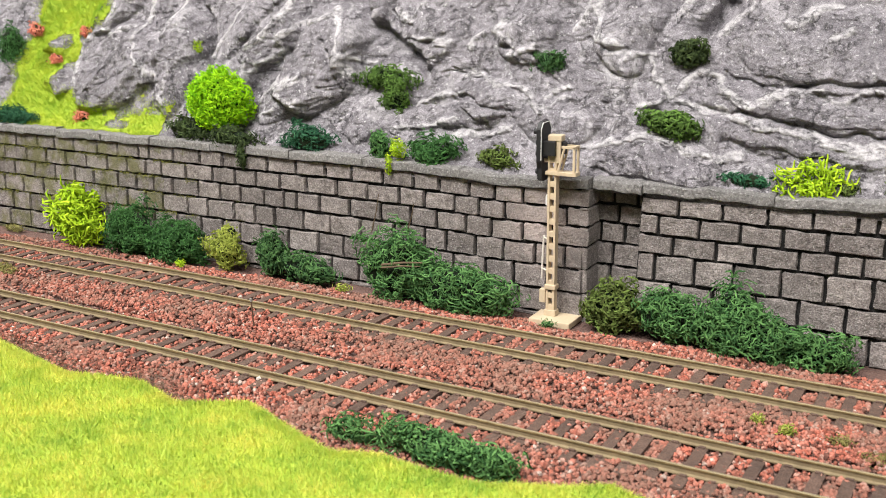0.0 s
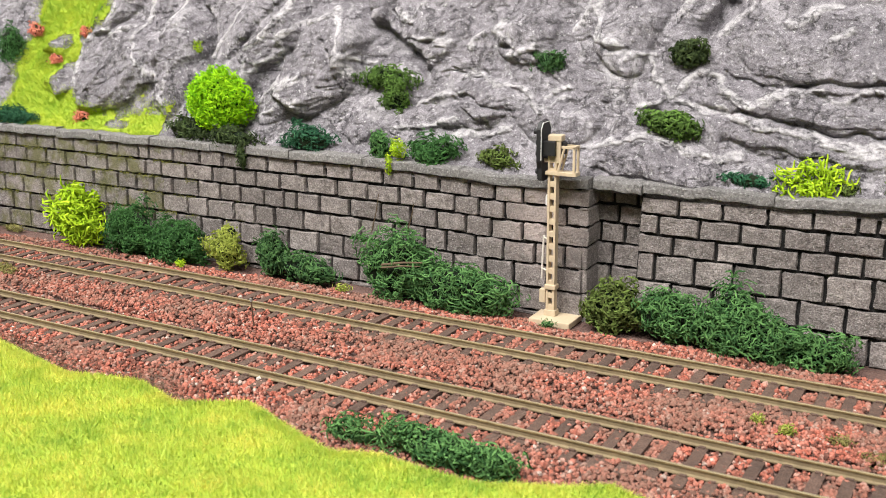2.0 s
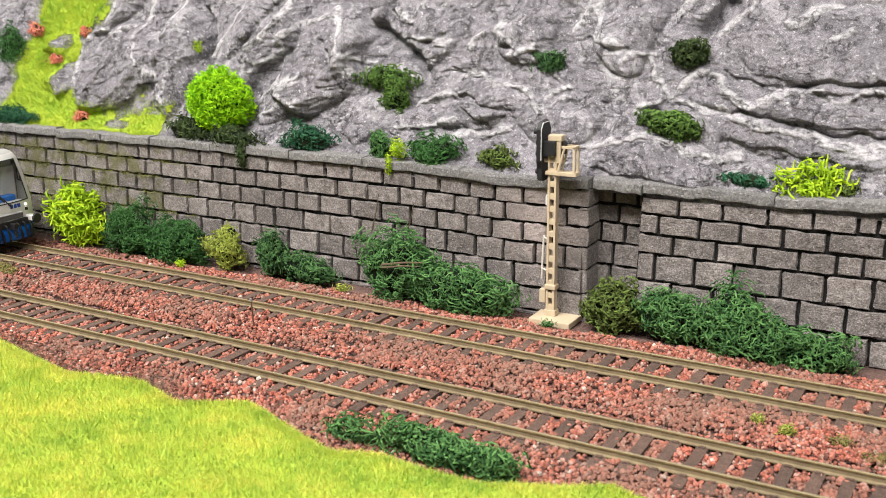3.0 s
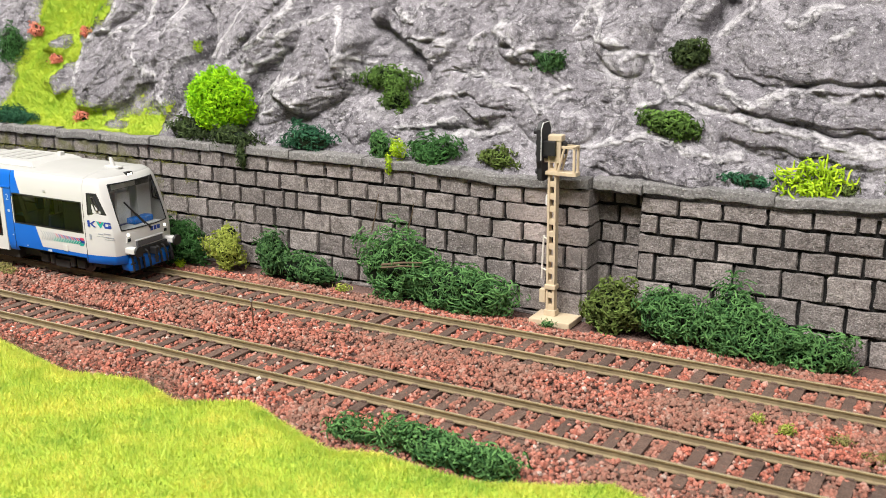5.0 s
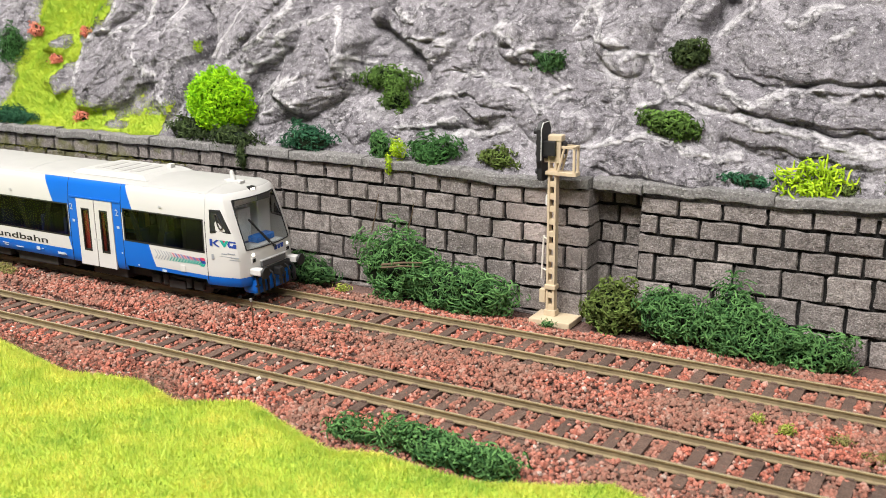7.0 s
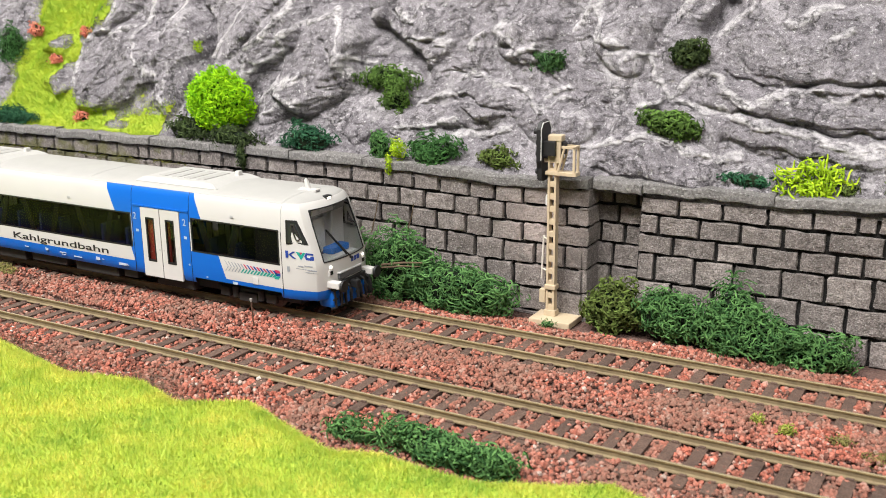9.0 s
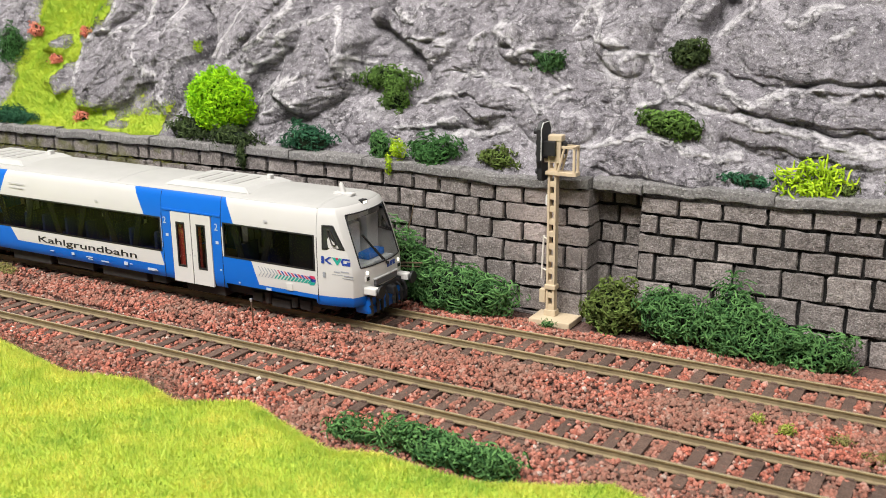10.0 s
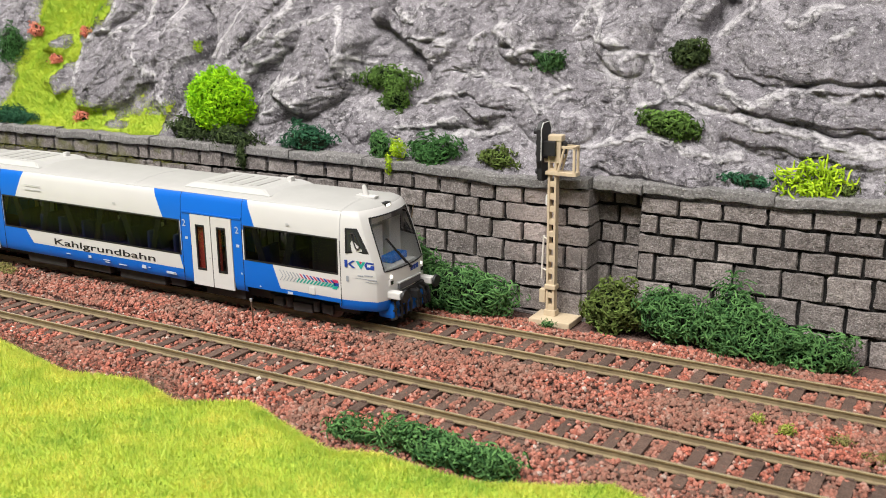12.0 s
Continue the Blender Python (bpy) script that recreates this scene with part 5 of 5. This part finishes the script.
def railcar():
    car = thing("railcar", 0, 0, 0, "white and blue diesel railcar model with black window bands", "train")
    v, f, shade, rings, n = body_shell()
    body = new("body", mesh_of("body", v, [q[::-1] for q in f], [LIVERY, ROOF], True, shade))
    body.parent = car
    tagged(body, "white body shell with blue door fields and skirt")
    # windscreens follow the nose
    lv = [i for i, q in enumerate(PROFILE) if 21.8 <= q[0] <= 39.0]
    for end in (0, 1):
        cols = range(NS + 1, NS + 2 * FRONT)
        grid = []
        for i in lv:
            h = half_ring(*PROFILE[i])
            row = [h[c] for c in cols if abs(rings[8][c][1]) < 11.8]
            grid.append(row if not end else [(2 * MID_X - x, y, z) for x, y, z in row])
        m = len(grid[0])
        vv = [(x - (0.12 if not end else -0.12), y, z) for r in grid for x, y, z in r]
        ws = new("windscreen", mesh_of("windscreen", vv, grid_faces(len(grid), m)[:, ::-1], FRONT_GLASS, True))
        ws.parent = car
        tagged(ws, "clear curved windscreen")
        bm = bmesh.new()
        rim = grid[0] + [r[-1] for r in grid[1:]] + grid[-1][-2::-1] + [r[0] for r in grid[-2:0:-1]]
        for a, b in zip(rim, rim[1:] + rim[:1]):
            rod(bm, a, b, 0.24, seg=6)
        part("windscreen_seal", bm, GASKET, ws)

        def X(x):
            return x if not end else 2 * MID_X - x
        def bx(x0, x1, *rest, bev=0.0):
            return a_box(min(X(x0), X(x1)), max(X(x0), X(x1)), *rest, bev=bev)
        part("destination_box", bx(-14, -10.2, -10.5, 10.5, 35.9, 39.0, bev=0.3), DARK_IN, car, "dark destination display behind the windscreen")
        part("display", bx(-10.2, -9.9, -9, 3, 36.3, 38.4), GREY, car, "grey destination display")
        part("driver_desk", bx(-12, -5.2, -10.8, 10.8, 17, 21.4, bev=0.5), GREY, car)
        part("console", bx(-12, -7.6, -1, 9, 21.4, 23.8, bev=0.6), DESK, car, "bright blue driver console")
        st = part("driver_seat", bx(-15.5, -13.8, -3.2, 3.6, 18, 33.5, bev=0.6), PALE, car)
        part("seat_cushion", bx(-14, -12, -3.2, 3.6, 19.5, 21.4, bev=0.4), BLUE_SEAT, st)
        part("cab_wall", bx(-19, -18, -14.4, 14.4, 11, 41.0), PALE, car)
        part("cab_cabinet", bx(-18, -13, 6.5, 13.5, 14, 36, bev=0.4), WHITE, car)
        part("cab_door", bx(-17.9, -17.5, 1.2, 5.6, 14, 36.5, bev=0.2), GREY, car, "grey cab door with a dark window")
        part("cab_pole", a_rod((X(-15), -9, 20), (X(-15), -9, 38), 0.7), RED, car)

        def on(y, z, out=0.0):
            return X(front_x(y, z) + out), y, z
        # wiper: arm and blade
        bm = a_rod(on(0.6, 21.2, 0.5), on(-4.0, 27.0, 0.5), 0.26, seg=6)
        rod(bm, on(-1.4, 22.8, 0.55), on(-7.6, 32.0, 0.45), 0.36, seg=6)
        rod(bm, on(0.6, 21.2, 0.1), on(0.6, 21.2, 0.9), 0.5, seg=8)
        part("wiper", bm, BLACK, car)
        # lights
        for y in (-9.4, 9.4):
            nx = front_x(y, 18.0)
            hl = part("headlight_housing", bx(nx - 1.6, nx + 0.25, y - 1.1, y + 1.1, 16.9, 19.0, bev=0.25), WHITE, car)
            part("headlight", bx(nx - 0.3, nx + 0.42, y - 0.75, y + 0.75, 17.3, 18.6, bev=0.15), LENS, hl, "dark headlight lens")
            part("marker_light", a_rod((X(nx - 0.3), y, 19.9), (X(nx + 0.3), y, 19.9), 0.6, seg=12), LAMP_ON if not end else GREY, hl, "small lit marker lamp")
        nx = front_x(0, 41.2)
        tl = part("top_light", bx(nx - 3.2, nx + 0.3, -1.7, 1.7, 40.2, 42.0, bev=0.25), GASKET, car)
        part("lens", bx(nx, nx + 0.45, -1.15, 1.15, 40.55, 41.6, bev=0.12), LAMP_ON if not end else GREY, tl)
        # coupler flap, buffer beam, apron, buffers, hoses
        part("coupler_flap", bx(-3.2, -1.1, -6.6, 6.6, 14.9, 17.1, bev=0.3), DARK_IN, car, "dark grey coupler flap")
        part("flap_edge", bx(-3.0, -0.9, -6.9, 6.9, 17.0, 17.5, bev=0.15), GREY, car)
        part("buffer_beam", bx(-4, -0.9, -9.8, 9.8, 11.6, 14.4, bev=0.4), BLACK, car)
        part("front_skirt", bx(-8, -1.4, -9.8, 9.8, 5.4, 11.8, bev=1.4), BLUE, car, "blue front apron")
        for y in (-10, 10):
            b = part("buffer", bx(-3.0, 1.8, y - 1.5, y + 1.5, 13.1, 15.4, bev=0.4), WHITE, car, "white buffer housing with black head")
            bm = a_rod((X(1.8), y, 14.2), (X(2.6), y, 14.2), 1.0, seg=14)
            rod(bm, (X(2.6), y, 14.2), (X(3.3), y, 14.2), 2.2, 2.0, seg=20)
            part("buffer_head", bm, BLACK, b, "black buffer head")
        bm = bx(-1.5, 2.0, -0.9, 0.9, 10.8, 13.6, bev=0.4)
        rod(bm, (X(1.4), 0, 13), (X(1.6), 0, 7.6), 0.6)
        rod(bm, (X(1.5), -0.8, 9.6), (X(1.5), 0.8, 9.6), 0.5)
        part("coupling", bm, BLACK, car)
        for y in (-9.2, -6.6, -3.4, 2.6, 5.4, 8.4):
            bm = bmesh.new()
            path = [(X(-1.0), y, 13.2), (X(0.4), y + 0.2, 12.4), (X(0.9), y + 0.5, 9.8), (X(0.6), y + 0.9, 7.2), (X(0.0), y + 1.6, 6.2), (X(-0.6), y + 2.2, 7.4), (X(-1.0), y + 2.3, 9.4)]
            for a, b in zip(path, path[1:]):
                rod(bm, a, b, 0.38, seg=7)
            rod(bm, (X(0.7), y + 0.35, 11.2), (X(0.85), y + 0.45, 10.0), 0.55, seg=7)
            part("brake_hose", bm, BLACK, car)
        for y in (-9.9, 9.9):
            bm = bmesh.new()
            for a, b in (((-1.2, y, 12.0), (-0.5, y, 6.2)), ((-0.5, y, 6.2), (-2.6, y, 5.4)), ((-0.9, y - 1.0, 9.0), (-0.9, y + 1.0, 9.0))):
                rod(bm, (X(a[0]), a[1], a[2]), (X(b[0]), b[1], b[2]), 0.42, seg=6)
            part("step_iron", bm, BLACK, car)
        bm = bx(-21, -13.5, -1.3, 1.3, 42.9, 43.7, bev=0.2)
        rod(bm, (X(-17.6), 0, 43.5), (X(-18.4), 0, 46.3), 1.0, 0.75, 10)
        rod(bm, (X(-18.4), 0, 46.1), (X(-18.5), 0, 47.0), 0.8, 0.4, 10)
        part("antenna", bm, WHITE, car)
        # cab side windows and seams
        for side in (-1, 1):
            o = [(X(-15.0), 28.2), (X(-6.0), 28.7), (X(-10.6), 36.6), (X(-14.8), 36.4)]
            i = [(X(-14.4), 28.9), (X(-7.4), 29.3), (X(-10.9), 35.9), (X(-14.2), 35.7)]
            w = cab_warp(part("cab_side_window", frame_bm(side, side * 17.12, o, i, 0.6), GASKET, car))
            cab_warp(panel("pane", (side, side * 17.06, i), SMOKED, w, 0.1))
            bm = bmesh.new()
            loop = [(-12.6, 35.0), (-11.6, 35.0), (-9.4, 30.6), (-9.8, 30.0), (-10.8, 30.2), (-12.5, 34.4)]
            for (xa, za), (xb, zb) in zip(loop, loop[1:] + loop[:1]):
                rod(bm, (X(xa), side * 17.3, za), (X(xb), side * 17.3, zb), 0.22, seg=6)
            cab_warp(part("mirror", bm, STEEL, w, "folded mirror frame"))
            panel("panel_seam", (side, side * 17.045, rect(min(X(-17.22), X(-17.0)), max(X(-17.22), X(-17.0)), 9.2, 32)), GASKET, car, 0.08)
    # sides
    bars = [(-171, -1.8, 1.5), (-156, 2.0, 1.3), (-142, -2.2, 1.5), (-127, 2.0, 1.3), (-112, -2.2, 1.5), (-98, 1.8, 1.2)]
    for side in (-1, 1):
        side_window(car, side, 2 * MID_X + 86.2, -86.2, 18.7, 31.2, bars)
        side_window(car, side, -56.6, -18.3, 20.6, 32.4, [(-51, -1.8, 1.3), (-38, 1.8, 1.3), (-27.5, 0, 0.9)])
        side_window(car, side, 2 * MID_X + 18.3, 2 * MID_X + 56.6, 20.6, 32.4, [(2 * MID_X + 44, 1.6, 0.8), (2 * MID_X + 30, 0, 0.6)])
        panel("blackout", (side, side * 16.6, rect(-27.5, -18.4, 20.8, 32.2)), GASKET, car, 0.3)
        door(car, side, -81, -62)
        door(car, side, 2 * MID_X + 62, 2 * MID_X + 81)
        for x in (-85.2, -57.6, 2 * MID_X + 57.6, 2 * MID_X + 85.2):
            panel("panel_seam", (side, side * 17.045, rect(x - 0.12, x + 0.12, 9.3, 33)), GASKET, car, 0.08)
    # roof gear
    for x0, x1 in ((-87, -48), (-201, -162)):
        bm = bmesh.new()
        low = [(x0, -12.6, 41.7), (x1, -12.6, 41.7), (x1, 12.6, 41.7), (x0, 12.6, 41.7)]
        rim = [(x0, -12.6, 42.4), (x1, -12.6, 42.4), (x1, 12.6, 42.4), (x0, 12.6, 42.4)]
        top = [(x0 + 3, -10.4, 44.0), (x1 - 4, -10.4, 44.0), (x1 - 4, 10.4, 44.0), (x0 + 3, 10.4, 44.0)]
        rows = [[bm.verts.new(q) for q in r] for r in (low, rim, top)]
        for a, b in zip(rows, rows[1:]):
            for k in range(4):
                bm.faces.new((a[k], a[(k + 1) % 4], b[(k + 1) % 4], b[k]))
        bm.faces.new(rows[2])
        bm.faces.new(rows[0][::-1])
        bmesh.ops.bevel(bm, geom=bm.edges[:], offset=0.35, segments=2, affect="EDGES")
        ac = part("roof_unit", bm, UNIT, car, "pale roof air-conditioning unit")
        for k in range(4):
            xx = x0 + 7 + k * 6
            part("grille", a_box(xx, xx + 3.6, -7, 7, 43.96, 44.2, bev=0.08), ROOF, ac)
        part("exhaust", a_box(x1 - 6.5, x1 - 4.6, 5, 7.2, 43.6, 45.6, bev=0.3), WHITE, ac)
    for x in (-108.5, -17.1):
        bm = bmesh.new()
        pr = [(w + 0.03, z + 0.03) for z, w, _ in PROFILE if z >= (41.6 if x < -50 else 31)]
        arc = [(-w, z) for w, z in pr] + [(w, z) for w, z in pr[::-1]]
        for (ya, za), (yb, zb) in zip(arc, arc[1:]):
            rod(bm, (x, ya, za), (x, yb, zb), 0.09, seg=5)
        part("roof_seam", bm, GREY, car)
    for x in (-85.2, -57.6, 2 * MID_X + 57.6, 2 * MID_X + 85.2):
        for s in (-1, 1):
            bm = bmesh.new()
            line = [(s * (w + 0.02), z) for z, w, _ in PROFILE if 31 <= z <= 41.7]
            for (ya, za), (yb, zb) in zip(line, line[1:]):
                rod(bm, (x, ya, za), (x, yb, zb), 0.1, seg=5)
            part("panel_seam", bm, GASKET, car)
    bm = bmesh.new()
    for s in (-1, 1):
        rod(bm, (2 * MID_X + 17, s * 15.24, 41.3), (-17, s * 15.24, 41.3), 0.1, seg=5)
    part("roof_gutter", bm, GREY, car)
    # interior
    part("cabin_floor", a_box(2 * MID_X + 18, -18, -16, 16, 10.5, 12.0), DARK_IN, car)
    part("cabin_ceiling", a_box(2 * MID_X + 18, -18, -14.3, 14.3, 39.6, 40.4), PALE, car)
    part("draught_screen", a_box(-79.5, -73.5, -16.0, -15.5, 12, 32), RED, car, "red-brown door screen")
    part("draught_screen", a_box(-69.5, -68.3, -16, -15.4, 12, 33), RED, car)
    for k, x in enumerate((-172, -164, -149, -141, -125, -117, -102, -94, -50, -42)):
        for y in (-12, -7, 7, 12):
            bm = bmesh.new()
            seat(bm, x, y, 1 if k % 2 == 0 else -1)
            part("passenger_seat", bm, BLUE_SEAT, car)
    # underframe
    part("underframe", a_box(2 * MID_X + 14, -14, -11.5, 11.5, 5.8, 9.6), UNDER, car, "dirty black underframe")
    for x0, x1, z in ((-172, -150, 4.2), (-146, -126, 5.0), (-121, -98, 4.4), (-95, -88, 5.2), (-78, -60, 4.6)):
        part("equipment_box", a_box(x0, x1, -14.2, 14.2, z, 9.0, bev=0.5), UNDER, car)
    for xc in (-36.0, 2 * MID_X + 36.0):
        bogie = part("bogie", a_box(xc - 15, xc + 15, -12.2, 12.2, 6.2, 8.2, bev=0.4), UNDER, car, "black bogie frame")
        for s in (-1, 1):
            part("side_frame", a_box(xc - 4, xc + 4, s * 12.6 - 0.8, s * 12.6 + 0.8, 3.8, 7.0, bev=0.4), UNDER, bogie)
            for dx in (-10.3, 10.3):
                part("axle_box", a_box(xc + dx - 2.2, xc + dx + 2.2, s * 12.5 - 0.9, s * 12.5 + 0.9, 4.6, 8.0, bev=0.5), UNDER, bogie)
                part("spring", a_rod((xc + dx * 0.55, s * 12.6, 5), (xc + dx * 0.55, s * 12.6, 8.6), 1.3, seg=10), UNDER, bogie)
        for dx in (-10.3, 10.3):
            WHEELS.append((wheelset(bogie, xc + dx), xc + dx))
    # lettering and prints on the visible side
    y = -17.09
    lettering("lettering", "Kahlgrundbahn", 3.4, -152.6, y, 14.3, INK, car, width=53)
    lettering("class_number", "2", 3.4, -61.2 + 0.6, y, 29.4, INK_WHITE, car)
    lettering("class_number", "2", 3.4, -84.6, y, 29.4, INK_WHITE, car)
    cab_warp(flat("emblem", y, [[(-15.4, 23.6), (-14.3, 23.6), (-14.3, 26.0), (-15.4, 26.0)], [(-14.2, 24.8), (-12.4, 26.0), (-11.3, 26.0), (-13.2, 24.8), (-11.2, 23.6), (-12.4, 23.6)],
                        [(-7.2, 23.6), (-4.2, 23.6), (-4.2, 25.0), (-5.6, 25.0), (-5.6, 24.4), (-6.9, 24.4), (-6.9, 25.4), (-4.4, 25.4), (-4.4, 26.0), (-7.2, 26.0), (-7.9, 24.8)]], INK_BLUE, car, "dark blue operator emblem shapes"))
    cab_warp(flat("emblem", y - 0.02, [[(-11.2, 26.0), (-9.9, 26.0), (-9.2, 24.9), (-8.5, 26.0), (-7.4, 26.0), (-9.0, 23.6), (-9.4, 23.6)]], INK_TEAL, car, "teal wedge of the emblem"))
    cab_warp(flat("emblem", y - 0.02, [[(-9.9, 26.0), (-8.7, 26.0), (-9.3, 25.1)]], INK_RED, car, "red tip of the emblem wedge"))
    for x0, x1, z0, z1 in ((-10.6, -8.4, 21.0, 21.35), (-8.0, -4.8, 21.3, 21.65), (-6.8, -3.2, 20.0, 20.35), (-11.5, -5.5, 20.2, 20.35), (-7.6, -2.6, 19.3, 19.45)):
        cab_warp(flat("slogan_bar", y, [rect(x0, x1, z0, z1)], INK_GREY, car))
    cab_warp(flat("cab_sign", y, [rect(-15.0, -14.0, 18.8, 20.6)], INK_GREY, car, "small grey sign beside the cab seam"))
    for i in range(16):
        x = -42.2 + i * 1.38
        w = 0.34 + i * 0.048
        mat_u = INK_GREY if i < 6 else INK_BLUE if i % 2 else INK_RED
        mat_l = INK_GREY if i < 5 else INK_TEAL
        flat("chevron", y, [[(x, 19.0 - i * 0.05), (x + w, 19.0 - i * 0.05), (x + w + 1.3, 17.2), (x + 1.3, 17.2)]], mat_u, car)
        flat("chevron", y, [[(x + 1.3, 17.1), (x + w + 1.3, 17.1), (x + w, 15.4 + i * 0.03), (x, 15.4 + i * 0.03)]], mat_l, car)
    flat("stripe_end", y, [[(-20.5, 18.6), (-18.4, 18.6), (-18.0, 17.6), (-20.0, 17.6)]], INK_RED, car)
    flat("stripe_end", y, [[(-20.0, 17.5), (-18.0, 17.5), (-18.0, 16.5), (-19.8, 16.5)]], INK_BLUE, car)
    flat("stripe_end", y, [[(-19.8, 16.4), (-18.0, 16.4), (-18.8, 15.4), (-20.6, 15.4)]], INK_TEAL, car)
    bars = [rect(x, x + w, z, z + h) for x, w, z, h in ((-146, 2.2, 11.2, 0.35), (-134, 1.6, 11.2, 1.0), (-126, 3.6, 11.3, 0.4), (-125, 2.4, 10.6, 0.3), (-118, 4.2, 10.6, 0.4), (-106, 2.0, 10.9, 1.3), (-103, 1.2, 11.5, 0.3), (-94, 4.6, 10.6, 0.9), (-90.5, 1.5, 10.7, 0.4), (-60.3, 1.3, 24.5, 1.0), (-83.6, 1.3, 24.7, 1.0), (-59, 0.7, 15, 0.6), (-51, 0.7, 11.6, 0.5), (-39, 2.2, 10.9, 0.9))]
    for bar in bars:
        flat("small_print", y, [bar], INK_WHITE, car)
    for bar in (rect(-38.6, -37.2, 34.6, 35.4), rect(-166, -157, 34.6, 34.9), rect(-166, -157, 36.4, 36.7), rect(-118.5, -117, 33.6, 34.4)):
        flat("small_print", y, [bar], GREY, car)
    part("jacking_cover", a_box(-30.2, -27.6, -17.15, -16.8, 12.2, 14.8, bev=0.3), WHITE, car)
    # emblem on the nose
    for a, b in ((0.9, 2.4), (2.8, 4.2), (4.6, 6.2)):
        part("nose_emblem", a_box(front_x(5, 20.5) - 1.2, front_x((a + b) / 2, 20.5) + 0.12, a, b, 19.4, 21.0, bev=0.08), INK_BLUE, car, "blue emblem shape on the nose")
    return car


CAR = railcar()

RUN = [(0.0, -338.5), (1.0, -291.5), (2.0, -244.8), (2.5, -221.5), (2.8, -207.6), (3.0, -198.2), (3.2, -188.9), (4.0, -155.0), (4.8, -124.5), (5.0, -117.3), (5.5, -99.4), (6.0, -82.6), (6.5, -68.1), (7.0, -56.9), (7.2, -53.0), (8.0, -39.8), (8.8, -27.0), (9.0, -23.8), (9.5, -16.8), (10.0, -9.2), (10.5, -2.8), (10.8, -0.5), (11.0, 0.0), (12.0, 0.0)]


def motions():
    walk(CAR, [(t, pose(d * MM, 0, 0)) for t, d in RUN])
    ts, ds = [t for t, _ in RUN], [d for _, d in RUN]
    for w, x in WHEELS:
        rows = []
        for k in range(0, 121):
            t = k / 10
            rows.append((t, pose(x * MM, 0, 6.7 * MM, 0, math.degrees(float(np.interp(t, ts, ds)) / 4.35), 0)))
        walk(w, rows)


motions()
